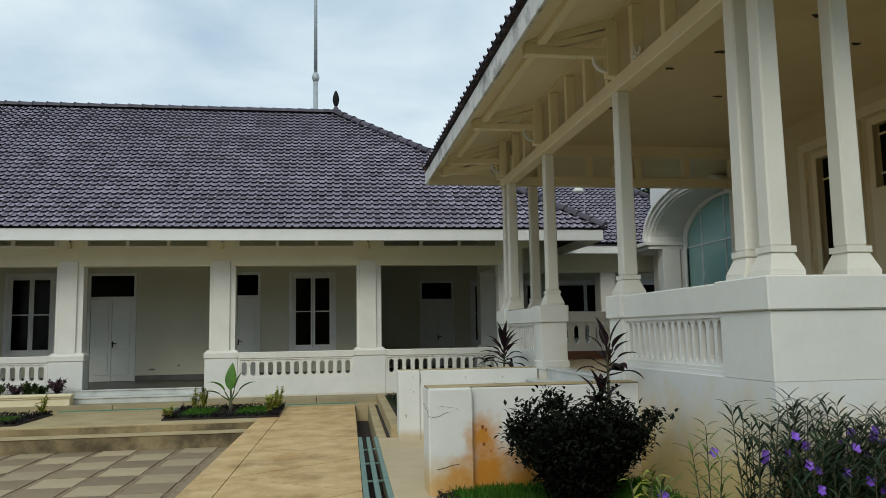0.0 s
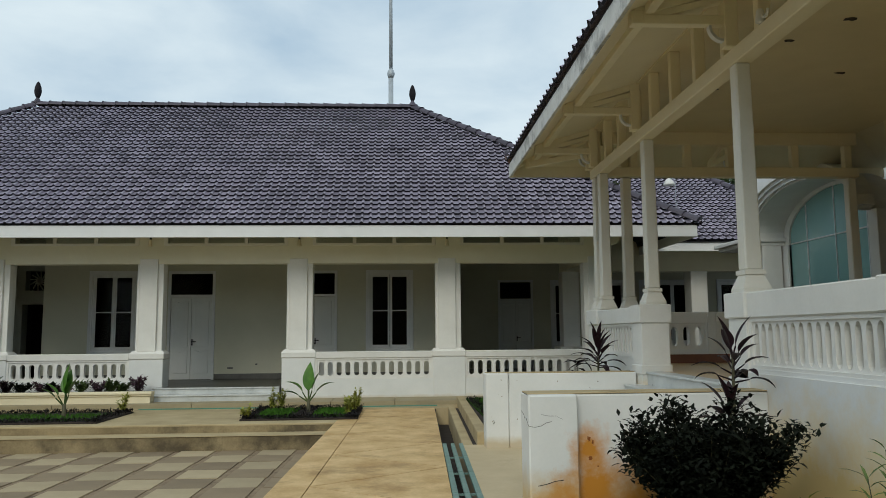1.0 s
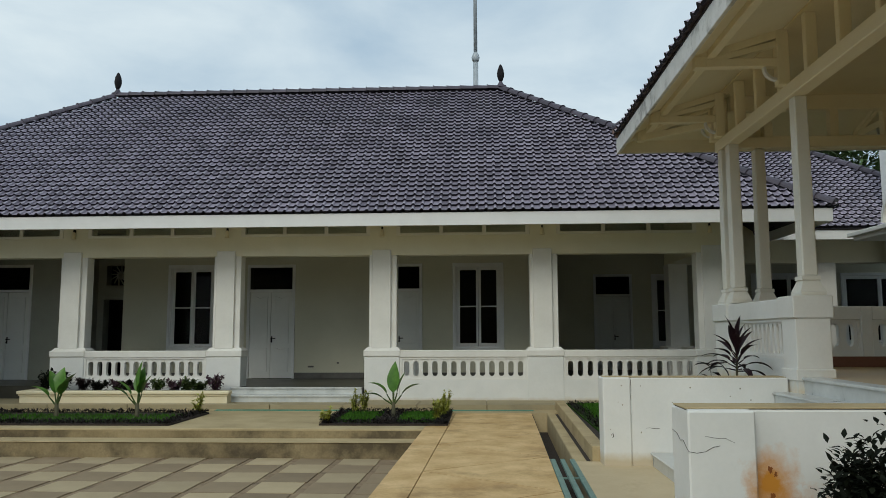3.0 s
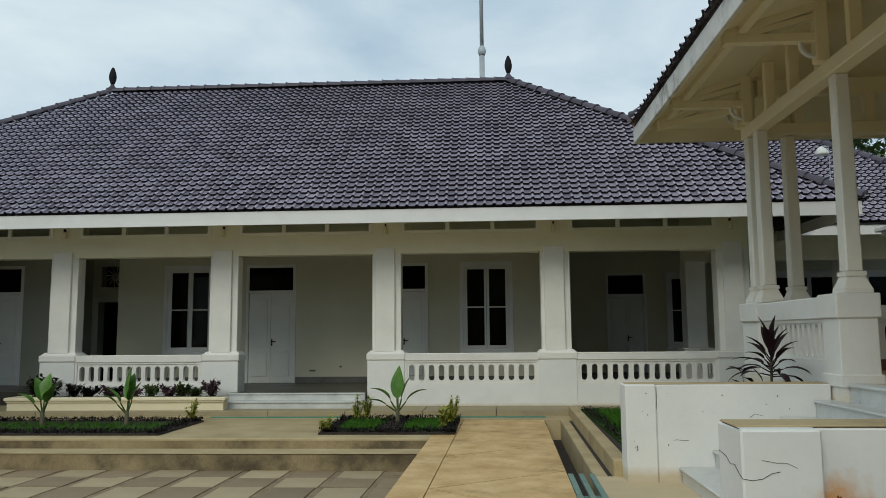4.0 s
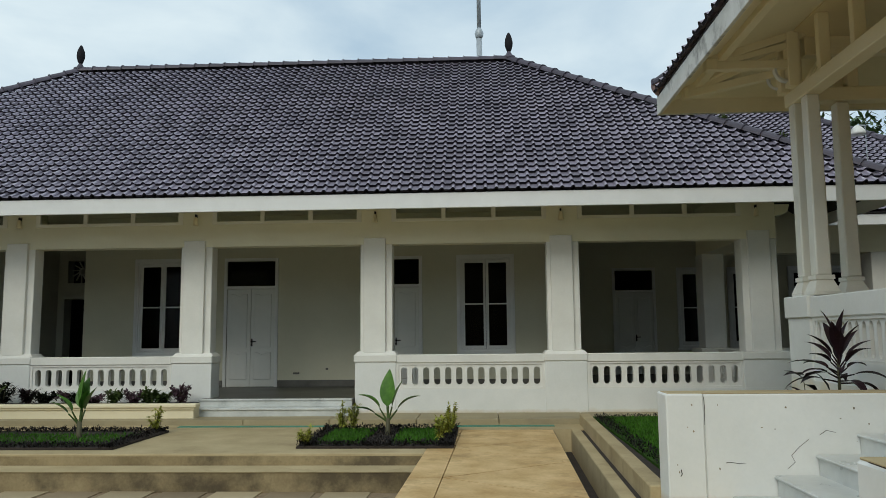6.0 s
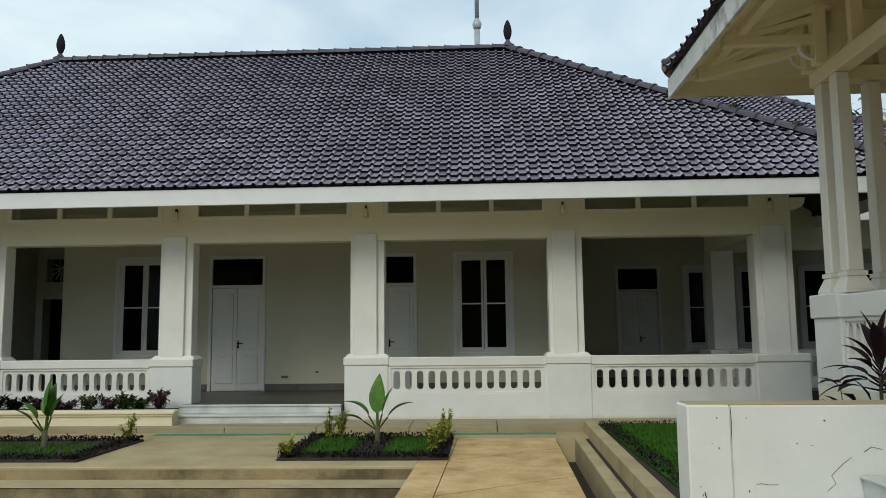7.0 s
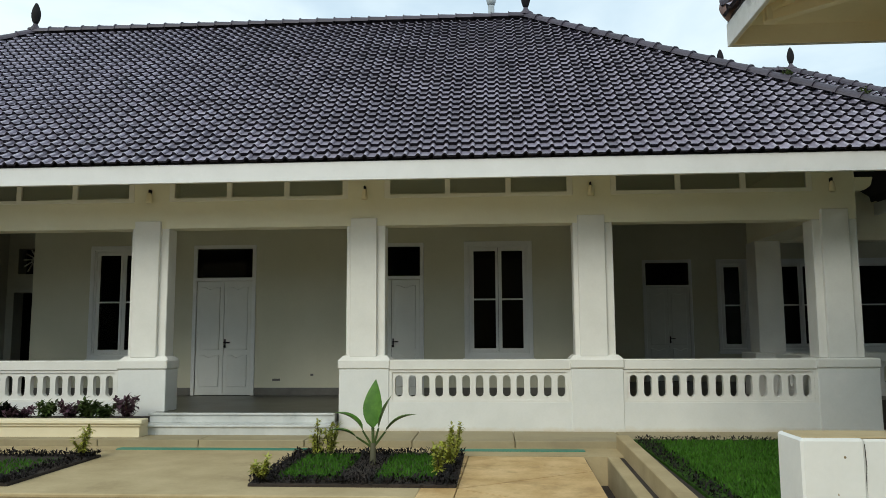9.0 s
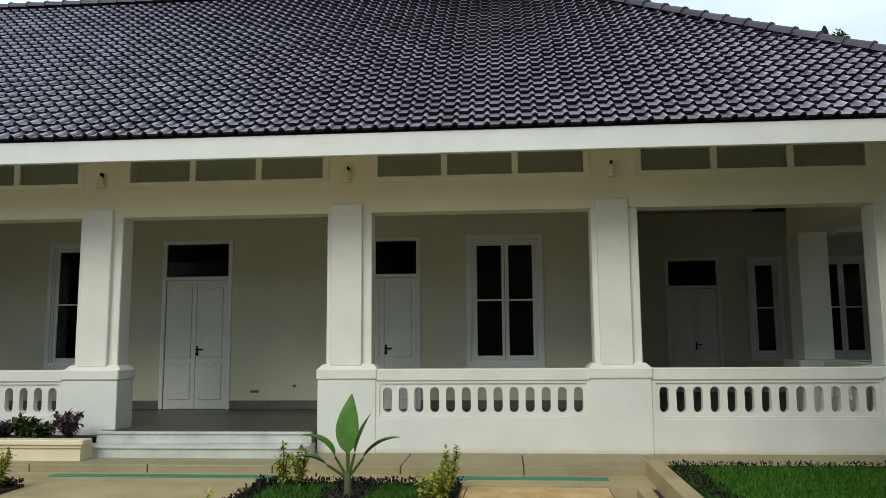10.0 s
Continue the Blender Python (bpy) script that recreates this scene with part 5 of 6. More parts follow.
solid("hall_wall", B((PX1 + 0.5, PX1 + 0.8, 12.6, 22.3, 0, 8.0), (PX1, PX1 + 0.5, PYC - PHALF - 0.3, PYC + PHALF + 0.3, 0, PZ - 0.1), (PX1 + 0.8, 22, 22.0, 22.3, 0, 8.0), (PX1 + 0.8, 22, 12.6, 12.9, 0, 8.0), (21.7, 22, 12.9, 22.0, 0, 8.0), (PX1 + 0.8, 21.7, 12.9, 22.0, 7.8, 8.0)), M_WHITE, "tall plain white wall of the adjoining hall", "wall")

# flaked patches on the pavilion ceiling, sockets on the veranda wall
rf = random.Random(3)
for x, y in ((5.2, 9.6), (5.6, 8.9), (6.6, 10.8), (6.2, 7.6), (7.3, 8.4), (5.0, 11.6)):
    bm = bmesh.new()
    prism(bm, [(x + (0.05 + 0.06 * rf.random()) * math.cos(k * 0.785), y + (0.02 + 0.05 * rf.random()) * math.sin(k * 0.785)) for k in range(8)], "z", 5.434, 5.442)
    solid("ceiling_flake", bm, M_SOIL, "dark patch where the ceiling paint has flaked", "paint flake")
for x, z, w in ((-4.85, 0.70, 0.16), (-4.10, 0.80, 0.06)):
    sk_ = thing("wall_socket", x, Y_BACK, z, "small dark electrical socket on the veranda wall", "socket", "wall sockets")
    part("plate", B((x - w / 2, x + w / 2, Y_BACK - 0.018, Y_BACK + 0.002, z, z + 0.045), bev=0.004), M_SKIRT, sk_)


# ---- plants ----
M_GRASS = material("lawn_grass", (0.025, 0.085, 0.008), (0.065, 0.17, 0.02), 0.7, 3.0, 30, 0.0, island=0.35, spec=0.12)
M_LAWN = material("lawn_ground", (0.022, 0.055, 0.008), (0.05, 0.115, 0.015), 0.9, 5.0, 40, 0.6, spec=0.1)
M_DARKLEAF = material("dark_purple_leaf", (0.006, 0.006, 0.005), (0.020, 0.014, 0.014), 0.6, 5.0, 30, 0.0, island=0.4, spec=0.2)
M_CORDY = material("maroon_strap_leaf", (0.007, 0.004, 0.006), (0.026, 0.009, 0.013), 0.5, 4.0, 30, 0.0, island=0.35, spec=0.25)
M_BANANA = material("bright_green_leaf", (0.03, 0.11, 0.012), (0.13, 0.29, 0.04), 0.4, 6.0, 30, 0.1, stain=(0.26, 0.30, 0.05), stain_at=0.62, island=0.25)
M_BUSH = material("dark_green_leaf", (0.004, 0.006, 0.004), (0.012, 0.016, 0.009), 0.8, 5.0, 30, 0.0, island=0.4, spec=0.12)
M_COLEUS = material("purple_foliage", (0.045, 0.022, 0.036), (0.14, 0.075, 0.10), 0.55, 5.0, 30, 0.0, island=0.4, spec=0.25)
M_MIDLEAF = material("mid_green_leaf", (0.025, 0.05, 0.012), (0.08, 0.12, 0.03), 0.55, 5.0, 30, 0.0, island=0.4, spec=0.25)
M_MOSS = material("moss_green_leaf", (0.05, 0.09, 0.02), (0.14, 0.19, 0.05), 0.6, 6.0, 30, 0.0, island=0.4)
M_YELLOWLEAF = material("yellow_green_leaf", (0.22, 0.25, 0.03), (0.40, 0.40, 0.07), 0.5, 5.0, 30, 0.0, island=0.3)
M_WEED = material("pale_green_leaf", (0.06, 0.10, 0.02), (0.16, 0.21, 0.045), 0.5, 5.0, 30, 0.0, island=0.3)
M_RUELLIA = material("narrow_green_leaf", (0.009, 0.022, 0.010), (0.030, 0.055, 0.022), 0.5, 5.0, 30, 0.0, island=0.35, spec=0.3)
M_FLOWER = material("violet_petal", (0.16, 0.055, 0.50), (0.30, 0.13, 0.70), 0.5, 8.0, 40, 0.0)
M_STEM = material("brown_green_stem", (0.05, 0.05, 0.025), (0.10, 0.09, 0.045), 0.7, 6.0, 40, 0.2)
M_TREE = material("tree_leaf", (0.03, 0.06, 0.02), (0.08, 0.13, 0.04), 0.5, 2.0, 20, 0.0, island=0.4)
M_BARK = material("bark", (0.06, 0.05, 0.035), (0.13, 0.11, 0.08), 0.9, 4.0, 30, 0.6)
rp = random.Random(11)


def leaf(bm, base, yaw, rise, length, width, droop=0.5, fold=0.25, n=5, belly=0.45):
    """A leaf of n segments: yaw and rise of its start in radians, droop bends it down towards the tip."""
    p = Vector(base)
    out = Vector((math.cos(yaw), math.sin(yaw), 0))
    side = Vector((-math.sin(yaw), math.cos(yaw), 0))
    rows = []
    for i in range(n + 1):
        t = i / n
        a = rise - droop * t
        w = width * 0.5 * (math.sin(math.pi * min(1, t ** (belly * 1.2) if t else 0)) * 0.95 + 0.05) if i < n else 0.0
        up = out * (-math.sin(a)) + Vector((0, 0, 1)) * math.cos(a)
        rows.append((p.copy(), side * w + up * (w * fold), -side * w + up * (w * fold)))
        p = p + (out * math.cos(a) + Vector((0, 0, 1)) * math.sin(a)) * (length / n)
    prev = None
    for c, l, r in rows:
        cur = [bm.verts.new(c + l), bm.verts.new(c), bm.verts.new(c + r)] if l.length > 1e-6 else [bm.verts.new(c)]
        if prev:
            if len(cur) == 3:
                bm.faces.new((prev[0], prev[1], cur[1], cur[0]))
                bm.faces.new((prev[1], prev[2], cur[2], cur[1]))
            else:
                bm.faces.new((prev[0], prev[1], cur[0]))
                bm.faces.new((prev[1], prev[2], cur[0]))
        prev = cur


def stem(bm, p, q, r0, r1, seg=6):
    p, q = Vector(p), Vector(q)
    d = (q - p).normalized()
    s = d.cross(Vector((0.3, 0.9, 0.1))).normalized()
    u = s.cross(d)
    rings = [[bm.verts.new(e + (s * math.cos(2 * math.pi * i / seg) + u * math.sin(2 * math.pi * i / seg)) * r) for i in range(seg)] for e, r in ((p, r0), (q, r1))]
    for i in range(seg):
        bm.faces.new((rings[0][i], rings[0][(i + 1) % seg], rings[1][(i + 1) % seg], rings[1][i]))
    bm.faces.new(rings[1])


def grass_patch(name, regions, count, zfun, label, h=(0.04, 0.09)):
    verts, faces = [], []
    areas = [(b - a) * (d - c) for a, b, c, d in regions]
    for (a, b, c, d), ar in zip(regions, areas):
        for _ in range(int(count * ar / sum(areas))):
            x, y = rp.uniform(a, b), rp.uniform(c, d)
            z, hh, t, w = zfun(x, y), rp.uniform(*h), rp.uniform(0, 6.283), rp.uniform(0.006, 0.011)
            lx, ly = rp.uniform(-0.035, 0.035), rp.uniform(-0.035, 0.035)
            k = len(verts)
            verts += [(x - w * math.cos(t), y - w * math.sin(t), z), (x + w * math.cos(t), y + w * math.sin(t), z), (x + lx, y + ly, z + hh)]
            faces.append((k, k + 1, k + 2))
    me = bpy.data.meshes.new(name)
    me.from_pydata(verts, [], faces)
    me.materials.append(M_GRASS)
    return tagged(new(name, me), label, "grass", "", "stuff")


def foliage(name, regions, count, size, mat, label, z=0.0, top=0.12, category="ground cover"):
    """Low leafy ground cover over rectangles."""
    bm = bmesh.new()
    for a, b, c, d, n in regions:
        for _ in range(n):
            x, y = rp.uniform(a, b), rp.uniform(c, d)
            leaf(bm, (x, y, z + rp.uniform(0, top)), rp.uniform(0, 6.283), rp.uniform(0.2, 1.3), size * rp.uniform(0.6, 1.3), size * 0.45, 0.8, 0.3, 2)
    return tagged(new(name, finish(name, bm, mat)), label, category, "", "stuff")


# lawns
solid("lawn", B((1.62, 3.6, 12.1, 18.30, 0.0, 0.15), (3.6, 7.5, 14.6, 18.30, 0.0, 0.15)), M_LAWN, "mown green lawn beside the pavilion", "lawn")
grass_patch("lawn_blades", [(1.80, 3.6, 12.1, 18.1), (3.6, 7.5, 14.6, 18.1)], 26000, lambda x, y: 0.145, "short green lawn grass", (0.03, 0.07))
foliage("lawn_edge_plants", [(1.62, 1.86, 12.0, 18.3, 1500), (1.7, 7.0, 18.10, 18.36, 1300)], 0, 0.055, M_DARKLEAF, "low dark border plants along the lawn", 0.12, 0.06)
solid("front_lawn", B((1.42, 3.6, -4.0, 7.48, -0.3, 0.03), (3.6, 9.0, -4.0, 4.82, -0.3, 0.03)), M_LAWN, "green lawn at the foot of the stair wall", "lawn")
grass_patch("front_lawn_blades", [(1.50, 3.6, 4.5, 7.45)], 16000, lambda x, y: 0.025, "green grass at the foot of the stair wall", (0.04, 0.10))
foliage("front_edge_plants", [(1.34, 1.55, 4.0, 7.5, 260)], 0, 0.08, M_DARKLEAF, "low dark border plants along the pavement", 0.0, 0.05)


# beds on the terrace
def bed(name, x0, x1, y0, y1, label):
    bm = B((x0, x1, y0, y1, -0.05, 0.035), bev=0.01)
    solid(name, bm, M_SOIL, label, "flower bed")
    w = 0.22
    if x1 - x0 < 4:
        regs = [(x0 + w, (x0 + x1) / 2 - 0.2, y0 + w, y1 - w), ((x0 + x1) / 2 + 0.2, x1 - w, y0 + w, y1 - w)]
    else:
        regs = [(x0 + w, x1 - w, y0 + w, y1 - w - 0.3)]
    grass_patch(name + "_grass", regs, 4200 if x1 - x0 < 4 else 7000, lambda x, y: 0.03, "short green grass inside the flower bed", (0.03, 0.07))
    n = int(820 * (x1 - x0) / 2.3)
    foliage(name + "_border", [(x0, x1, y1 - w * 1.2, y1, n), (x0, x1, y0, y0 + w, n), (x1 - w, x1, y0, y1, 560), (x0, x0 + w, y0, y1, 560), ((x0 + x1) / 2 - 0.25, (x0 + x1) / 2 + 0.25, y0, y1, 480)], 0, 0.065, M_DARKLEAF, "low dark purple border plants round the flower bed", 0.02, 0.06)


bed("flower_bed_1", -3.05, -0.76, 15.52, 17.70, "dark planted bed set in the terrace")
bed("flower_bed_2", -14.0, -5.72, 15.42, 17.45, "long dark planted bed set in the terrace")


def banana(x, y, label, leaves, tilt=0.0):
    th = thing("broadleaf_plant", x, y, 0.03, label, "plant", "broad-leaved plants")
    bm = bmesh.new()
    stem(bm, (x, y, 0.0), (x + tilt * 0.3, y, 0.30), 0.05, 0.035)
    part("stalk", bm, M_STEM, th, smooth=True)
    for yaw, rise, ln, wd, dr in leaves:
        bm = bmesh.new()
        b = Vector((x + tilt * 0.3, y, 0.24))
        tip = b + Vector((math.cos(yaw) * math.cos(rise), math.sin(yaw) * math.cos(rise), math.sin(rise))) * 0.25
        pb = bmesh.new()
        stem(pb, b, tip, 0.018, 0.012, 5)
        part("petiole", pb, M_MIDLEAF, th)
        leaf(bm, tip, yaw, rise, ln, wd * 1.45, dr, 0.34, 8, 0.6)
        part("leaf", bm, M_BANANA, th, smooth=True)


R = radians
banana(-1.86, 16.75, "young broad-leaved plant with bright green upright leaves", [(R(70), R(87), 0.60, 0.19, 0.12), (R(10), R(74), 0.44, 0.15, 0.25), (R(178), R(58), 0.46, 0.14, 1.15), (R(2), R(52), 0.46, 0.13, 0.95), (R(195), R(34), 0.36, 0.11, 0.75), (R(110), R(76), 0.46, 0.15, 0.35)])
banana(-6.78, 16.45, "young broad-leaved plant with one tall folded leaf", [(R(40), R(87), 0.64, 0.20, 0.1), (R(75), R(80), 0.52, 0.19, 0.2), (R(185), R(60), 0.40, 0.12, 0.6), (R(10), R(72), 0.40, 0.15, 0.3), (R(200), R(48), 0.34, 0.10, 0.5), (R(-5), R(80), 0.34, 0.13, 0.2)])
banana(-8.40, 16.50, "young broad-leaved plant with clustered green leaves", [(R(80), R(82), 0.52, 0.21, 0.3), (R(10), R(70), 0.48, 0.20, 0.5), (R(180), R(48), 0.42, 0.12, 0.8), (R(160), R(76), 0.48, 0.19, 0.3), (R(330), R(62), 0.38, 0.14, 0.5)])


def shrub(name, x, y, z, r, h, count, size, mat, label, category, group="", twigs=7, lower=0.1, squash=1.0, spread=0.09):
    """Twiggy shrub: stems from the foot and leaves in an uneven crown."""
    th = thing(name, x, y, z, label, category, group)
    bm = bmesh.new()
    tips = []
    for i in range(twigs):
        a, k = 2 * math.pi * i / twigs + rp.uniform(-0.4, 0.4), rp.uniform(0.35, 1.0)
        t = Vector((x + r * k * math.cos(a), y + r * k * math.sin(a) * squash, z + h * rp.uniform(0.6, 1.0) * (1.15 - 0.35 * k)))
        stem(bm, (x, y, z), t, 0.012, 0.004, 5)
        tips.append(t)
    part("stem", bm, M_STEM, th)
    bm = bmesh.new()
    for _ in range(count):
        t = rp.choice(tips)
        k = rp.uniform(lower, 1.08)
        c = Vector((x, y, z)).lerp(t, k) + Vector((rp.gauss(0, r * spread), rp.gauss(0, r * spread), rp.gauss(0, h * 0.045)))
        c.z = max(c.z, z + 0.02)
        leaf(bm, c, rp.uniform(0, 6.283), rp.uniform(-0.3, 1.2), size * rp.uniform(0.6, 1.3), size * 0.48, 0.6, 0.3, 3)
    part("leaves", bm, mat, th)["kind"] = "stuff"
    return th


for x, y, h in ((-2.92, 15.66, 0.26), (-2.72, 17.42, 0.45), (-2.52, 17.35, 0.42), (-0.98, 15.95, 0.36), (-0.88, 16.55, 0.45), (-0.86, 17.35, 0.42), (-5.86, 17.22, 0.42)):
    shrub("golden_shrub", x, y, 0.03, 0.13, h, 280, 0.07, M_YELLOWLEAF, "small yellow-green shrub at the edge of the bed", "shrub", "golden shrubs", 5, 0.2)
for x, h, m in ((-10.1, 0.42, M_BUSH), (-9.75, 0.36, M_BUSH), (-9.3, 0.26, M_CORDY), (-8.9, 0.24, M_BUSH), (-8.45, 0.22, M_COLEUS), (-8.2, 0.2, M_BUSH), (-7.95, 0.16, M_COLEUS), (-7.55, 0.24, M_MIDLEAF), (-7.12, 0.27, M_COLEUS), (-6.85, 0.26, M_MIDLEAF), (-6.58, 0.22, M_MIDLEAF), (-6.18, 0.38, M_COLEUS)):
    shrub("planter_plant", x, 19.1 + rp.uniform(-0.06, 0.06), 0.33, 0.22, h * 1.1, 300, 0.11, m, "low dark leafy plant in the planter box", "plant", "planter plants", 6, 0.15)


for x, y, z, r in ((4.81, 20.33, 6.02, 0.14), (5.72, 19.57, 5.42, 0.10)):
    shrub("roof_weed", x, y, z, r, 0.16, 90, 0.07, M_MOSS, "small green weed growing between the hip tiles", "weed", "roof weeds", 6, 0.2)


def cordyline(x, y, z, h, label, n=16, crown=0.5, width=0.095):
    th = thing("cordyline", x, y, z, label, "plant", "maroon strap-leaved plants")
    bm = bmesh.new()
    stem(bm, (x, y, z), (x + 0.03, y, z + h), 0.020, 0.014)
    part("trunk", bm, M_STEM, th)
    for i in range(n):
        bm = bmesh.new()
        k = i / (n - 1)
        yaw, rise = i * 2.4 + rp.uniform(-0.3, 0.3), R(4 + 78 * k) + rp.uniform(-0.15, 0.15)
        foot = Vector((x + 0.03, y, z + h - 0.26 + 0.26 * k))
        tip = foot + Vector((math.cos(yaw) * math.cos(rise), math.sin(yaw) * math.cos(rise), math.sin(rise))) * (0.10 + 0.05 * (1 - k))
        stem(bm, foot, tip, 0.010, 0.006, 4)
        leaf(bm, tip, yaw, rise, crown * rp.uniform(0.65, 1.0), width * rp.uniform(0.75, 1.15), 1.25 - 0.8 * k, 0.35, 7, 0.62)
        part("leaf", bm, M_CORDY, th)
    return th


cordyline(3.18, 12.20, 0.15, 1.22, "dark maroon strap-leaved plant behind the stair wall", 24, 0.42)
shrub("low_maroon_plant", 2.92, 12.15, 0.15, 0.16, 1.06, 26, 0.24, M_CORDY, "small dark maroon plant beside the stair wall", "plant", "", 5, 0.75)
cordyline(3.18, 7.28, 0.0, 1.44, "dark maroon strap-leaved plant rising from the bush", 15, 0.34)
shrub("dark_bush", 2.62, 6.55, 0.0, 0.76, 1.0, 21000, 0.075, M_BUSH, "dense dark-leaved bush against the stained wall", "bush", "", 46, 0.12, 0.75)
cordyline(2.88, 6.70, 0.0, 0.98, "dark strap-leaved plant among the bush", 13, 0.30)


def ruellia(x, y, h, lean, flowers, mat=M_RUELLIA, stems=8):
    th = thing("ruellia", x, y, 0.0, "tall narrow-leaved plant with violet trumpet flowers", "flowering plant", "violet-flowered plants")
    bm, bl = bmesh.new(), bmesh.new()
    tips = []
    for s in range(stems):
        a = rp.uniform(0, 6.283)
        p = Vector((x + 0.05 * math.cos(a), y + 0.05 * math.sin(a), 0.0))
        q = Vector((x + lean * 0.2 + rp.uniform(0.08, 0.24) * math.cos(a), y + rp.uniform(0.08, 0.2) * math.sin(a), h * rp.uniform(0.72, 1.05)))
        stem(bm, p, q, 0.007, 0.003, 5)
        tips.append(q)
        for k in range(13):
            t = 0.22 + 0.78 * k / 12
            c = p.lerp(q, t)
            for sgn in (0, math.pi):
                leaf(bl, c, k * 1.57 + sgn + rp.uniform(-0.3, 0.3), R(rp.uniform(20, 62)), rp.uniform(0.11, 0.20), 0.021, 0.7, 0.3, 3, 0.8)
    part("stem", bm, M_STEM, th)["kind"] = "stuff"
    part("leaves", bl, mat, th)["kind"] = "stuff"
    for i in range(flowers):
        c = tips[i % stems].lerp(Vector((x, y, h * 0.6)), rp.uniform(0, 0.75)) + Vector((rp.uniform(-0.07, 0.07), -0.06, rp.uniform(-0.05, 0.05)))
        fb = bmesh.new()
        face = Vector((rp.uniform(-0.5, 0.5), -1, rp.uniform(0.1, 0.7))).normalized()
        s = face.cross(Vector((0, 0, 1))).normalized()
        u = s.cross(face)
        mid = fb.verts.new(c - face * 0.03)
        ring = []
        for j in range(20):
            t = 2 * math.pi * j / 20
            r = 0.026 + 0.011 * abs(math.cos(2.5 * t))
            ring.append(fb.verts.new(c + (s * math.cos(t) + u * math.sin(t)) * r + face * 0.006 * math.sin(5 * t)))
        for j in range(20):
            fb.faces.new((mid, ring[j], ring[(j + 1) % 20]))
        part("flower", fb, M_FLOWER, th, "violet trumpet flower", smooth=True)


spots = [(2.86, 4.50, 1.05), (3.22, 4.5, 1.24), (3.36, 4.2, 1.22), (3.55, 4.45, 1.2), (3.75, 4.2, 1.14), (3.95, 4.5, 1.18), (4.15, 4.25, 1.12), (4.4, 4.5, 1.15), (4.65, 4.3, 1.1), (3.40, 3.95, 0.9), (3.65, 3.9, 0.92), (3.95, 3.95, 0.95), (4.3, 4.0, 0.95), (2.66, 4.9, 0.72), (4.9, 4.5, 1.1), (3.65, 4.65, 1.16), (4.05, 4.7, 1.15), (4.25, 4.62, 1.12), (3.85, 4.35, 1.12), (4.5, 4.15, 1.05)]
for i, (x, y, h) in enumerate(spots):
    ruellia(x, y, h - 0.12, rp.uniform(-0.5, 0.5), 1 + (i * 7) % 3, M_WEED if i in (0, 13) else M_RUELLIA, 3 if i in (0, 13) else 8)
shrub("yellow_weed", 2.62, 5.1, 0.0, 0.15, 0.62, 70, 0.10, M_YELLOWLEAF, "spindly yellow-green weed beside the flowers", "plant", "", 6, 0.2)


# far tree behind the rear wing
def tree(x, y, h, r, label):
    th = thing("tree", x, y, -0.9, label, "tree")
    bm = bmesh.new()
    stem(bm, (x, y, -0.9), (x + 0.3, y, h * 0.5), 0.35, 0.22, 9)
    ends = []
    for i in range(11):
        a = i * 2.4
        q = Vector((x + r * 0.75 * math.cos(a) * rp.uniform(0.4, 1), y + r * 0.75 * math.sin(a) * rp.uniform(0.4, 1), h * rp.uniform(0.7, 0.98)))
        stem(bm, (x + 0.3, y, h * rp.uniform(0.35, 0.5)), q, 0.12, 0.03, 6)
        ends.append(q)
    part("trunk", bm, M_BARK, th)
    verts, faces = [], []
    for q in ends:
        for _ in range(420):
            c = q + Vector((rp.gauss(0, r * 0.22), rp.gauss(0, r * 0.22), rp.gauss(0, r * 0.16)))
            a, b = rp.uniform(0, 6.283), rp.uniform(-1, 1)
            d, s = Vector((math.cos(a), math.sin(a), b)) * 0.22, Vector((-math.sin(a), math.cos(a), rp.uniform(-0.5, 0.5))) * 0.09
            k = len(verts)
            verts += [tuple(c - d), tuple(c + s), tuple(c + d), tuple(c - s)]
            faces.append((k, k + 1, k + 2, k + 3))
    me = bpy.data.meshes.new("crown")
    me.from_pydata(verts, [], faces)
    me.materials.append(M_TREE)
    under(new("crown", me), th)["kind"] = "stuff"


tree(20.4, 43.0, 12.0, 3.8, "leafy green tree far behind the rear roof")
tree(27.0, 46.0, 11.8, 5.5, "leafy green tree far behind the rear roof")


# ---- court slabs, walkway slabs ----
court = thing("court_paving", -4, 11, COURT, "court of square slabs laid as a light and dark checker", "paving", kind="structure")
S = 0.725


def slab_mesh(name, mat, a=0.69):
    bm = bmesh.new()
    h = a / 2
    frustum(bm, 0, 0, -0.05, 0.0, h - 0.035, h - 0.042, h + 0.014, h + 0.012)
    return finish(name, bm, mat)


meL, meD = slab_mesh("slab", M_COURTL), slab_mesh("slab", M_COURTD)
rngs = random.Random(4)
lightv, darkv = [], []
for r in range(-1, 34):
    for c in range(26):
        x, y = -1.84 - S * (c + 0.5), (14.03 - S * (r + 0.5)) if r >= 0 else 14.32
        x += SKEW * (y - 11.0)
        dark = (r + c) % 2 == 0
        if c < 13 and r < 16:
            t = under(new("slab", meD if dark else meL), court)
            t.matrix_basis = pose(x, y, COURT + rngs.uniform(-0.003, 0.003), rngs.uniform(-0.3, 0.3), rngs.uniform(-0.3, 0.3), rngs.uniform(-0.4, 0.4))
        else:
            (darkv if dark else lightv).append((x, y))
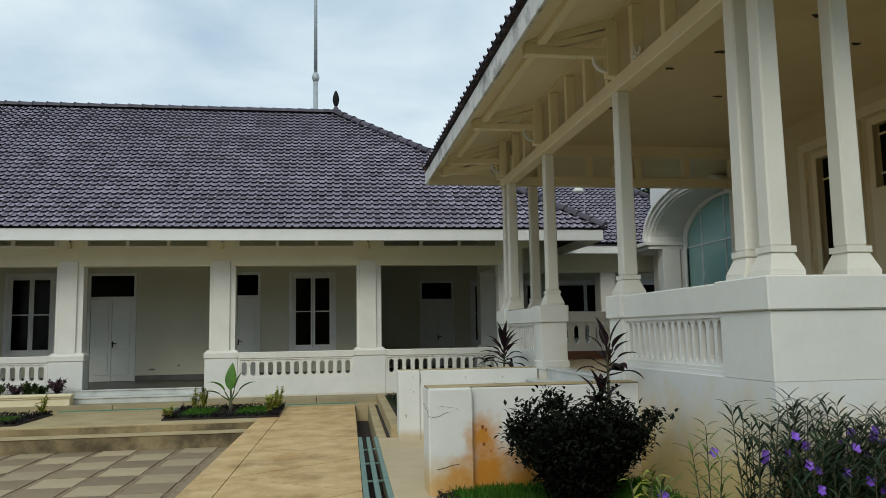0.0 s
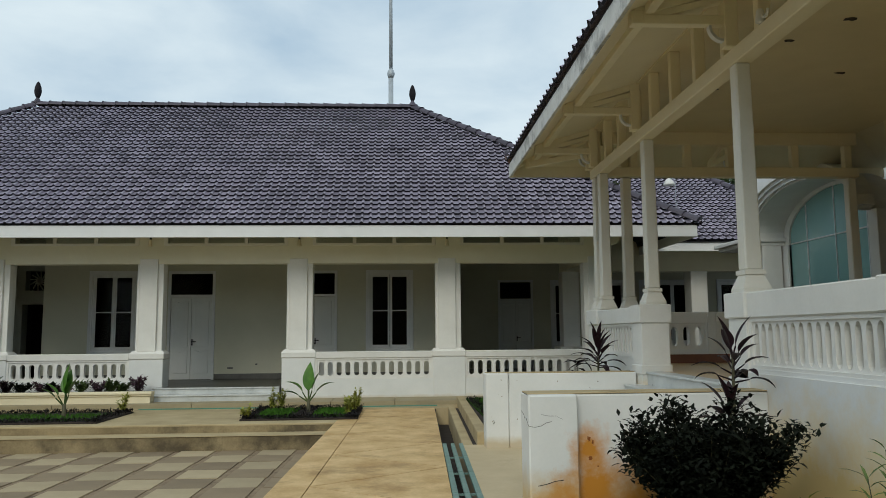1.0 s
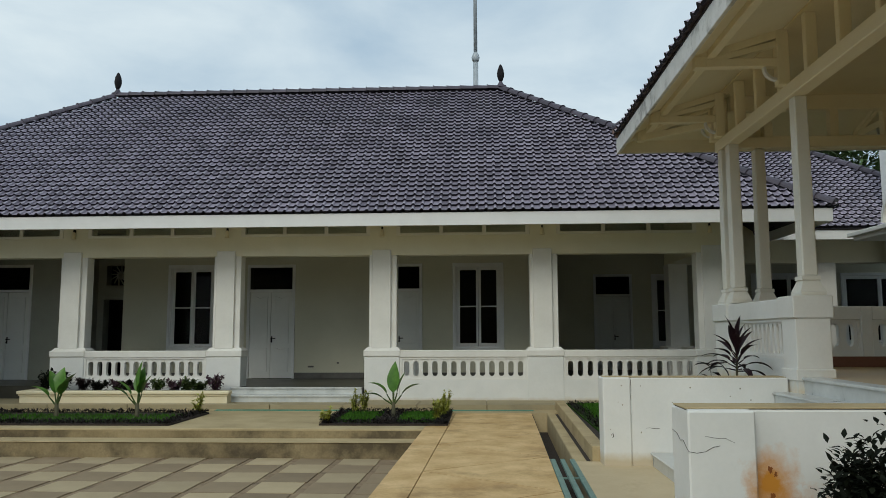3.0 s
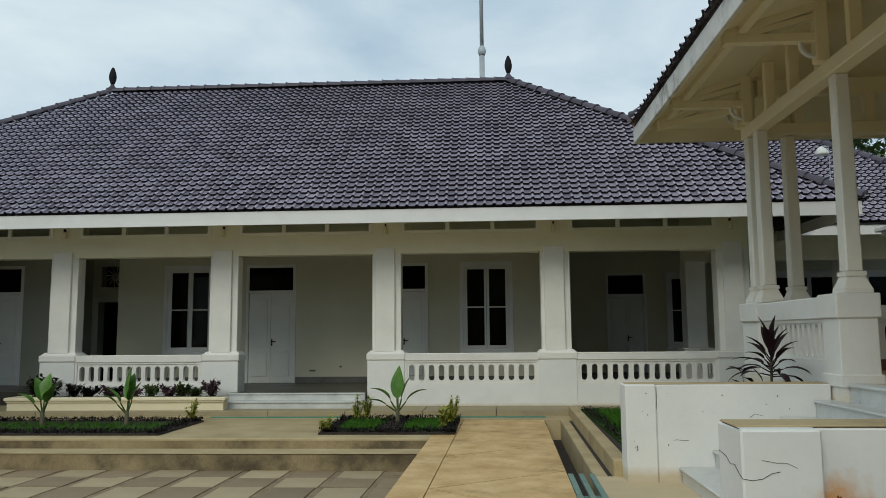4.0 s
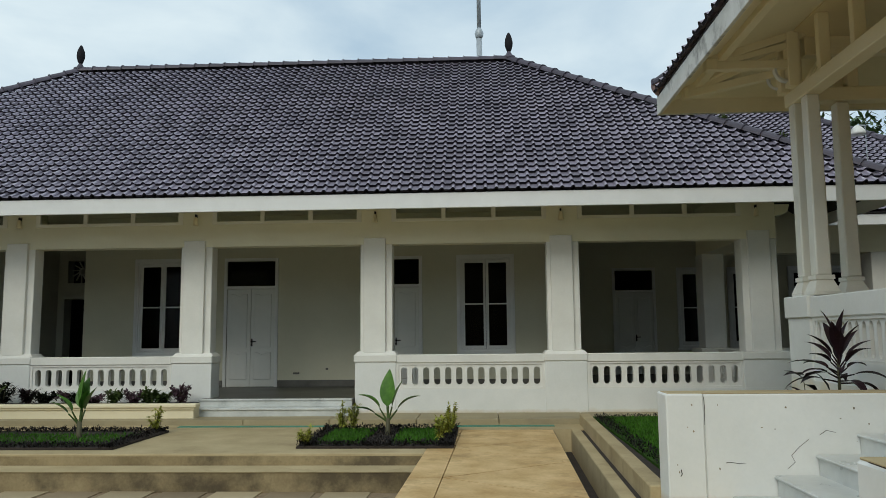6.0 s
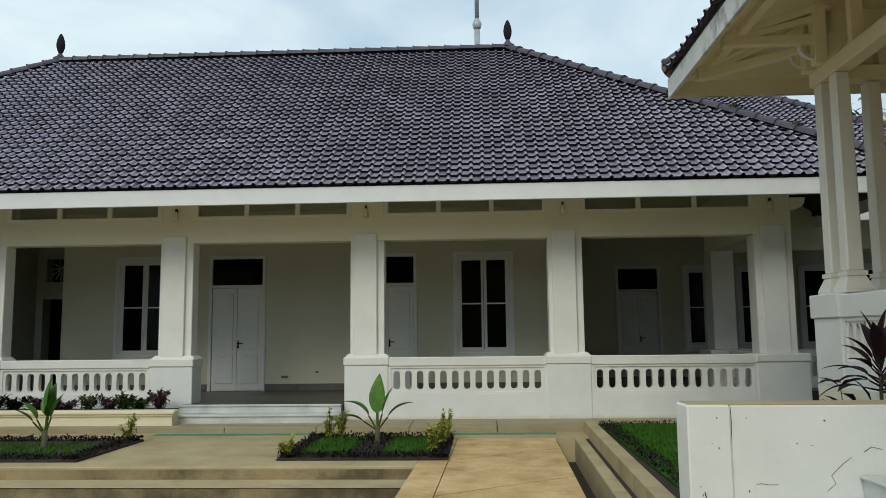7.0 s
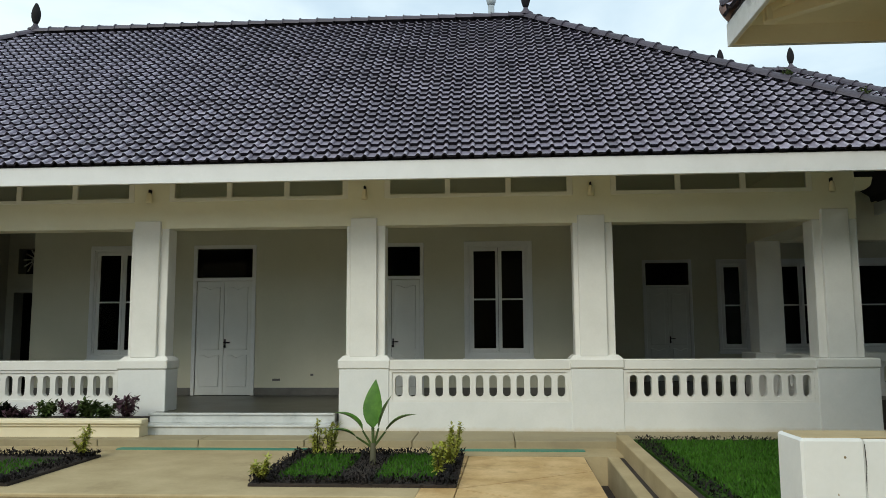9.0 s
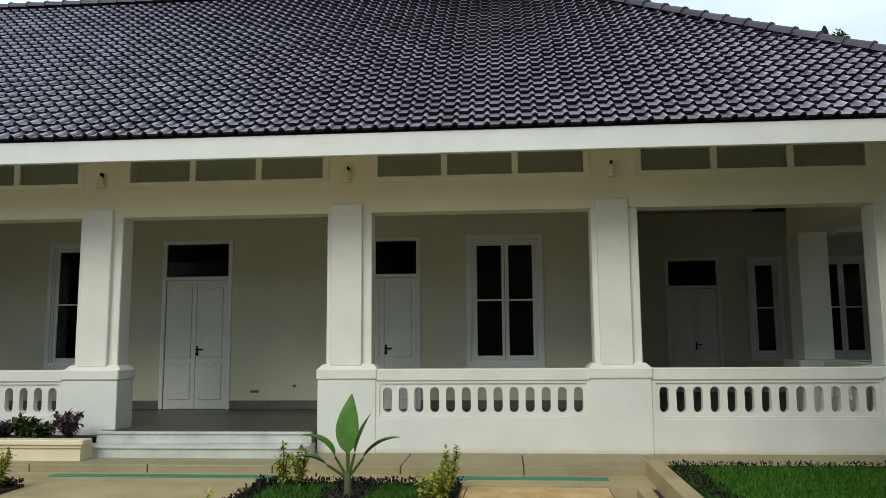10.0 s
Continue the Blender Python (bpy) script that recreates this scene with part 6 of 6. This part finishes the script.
for nm, pts, mat in (("slab_field", lightv, M_COURTL), ("slab_field", darkv, M_COURTD)):
    bm = bmesh.new()
    for x, y in pts:
        box(bm, x - 0.31, x + 0.31, y - 0.358, y + 0.358, COURT - 0.05, COURT)
    tagged(part(nm, bm, mat, court), "square court slabs", kind="stuff")
bm = bmesh.new()
for r in range(24):
    y = 14.03 - S * (r + 0.5)
    x = -1.25 + SKEW * (y - 11.0)
    box(bm, x - 0.56, x - 0.31, y - 0.345, y + 0.345, COURT - 0.05, COURT - 0.004)
tagged(part("edge_slab", bm, M_COURTD, court), "narrow dark slabs along the walkway", kind="stuff")

ax, bx, per = -0.86, 0.70, 2.2


def tri(p):
    bm = bmesh.new()
    c = (sum(q[0] for q in p) / len(p), sum(q[1] for q in p) / len(p))
    pts = []
    for q in p:
        d = Vector((c[0] - q[0], c[1] - q[1])).normalized() * 0.019
        pts.append((q[0] + d.x, q[1] + d.y))
    prism(bm, pts, "z", -0.05, 0.0)
    return skewed(bm)


for k in range(-7, 8):
    ya = 8.9 + per * (k - 0)
    yb = 10.0 + per * k
    for p in ([(ax, ya), (bx, yb), (ax, ya + per)], [(bx, yb), (bx, yb + per), (ax, ya + per)]):
        p = [(x, min(y, 17.68)) for x, y in p]
        if max(q[1] for q in p) - min(q[1] for q in p) < 0.3:
            continue
        part("path_slab", tri(p), M_PATH, path)
for k in range(-2, 9):
    a, b = -2.1 + 2.2 * k, min(17.69, -2.1 + 2.2 * (k + 1))
    part("border_slab", skewed(B((-1.25, ax - 0.003, a + 0.004, b - 0.004, -0.03, 0.001))), M_PATH, path)
part("near_slab", skewed(B((-1.25, bx, -30, -6.6, -0.03, 0.0))), M_PATH, path)
grate = thing("drain_grating", 0.85, 8, 0, "green painted steel drain grating in two rows", "drain cover")
y = -1.2
while y < 11.7:
    for a, b in ((0.70, 0.762), (0.826, 0.884), (0.948, 1.01)):
        part("bar", skewed(B((a, b, y + 0.01, y + 1.19, -0.03, 0.008), bev=0.004)), M_TEAL, grate)
    part("cross_bar", skewed(B((0.765, 0.945, y + 0.02, y + 0.045, -0.032, -0.012))), M_TEAL, grate)
    y += 1.2
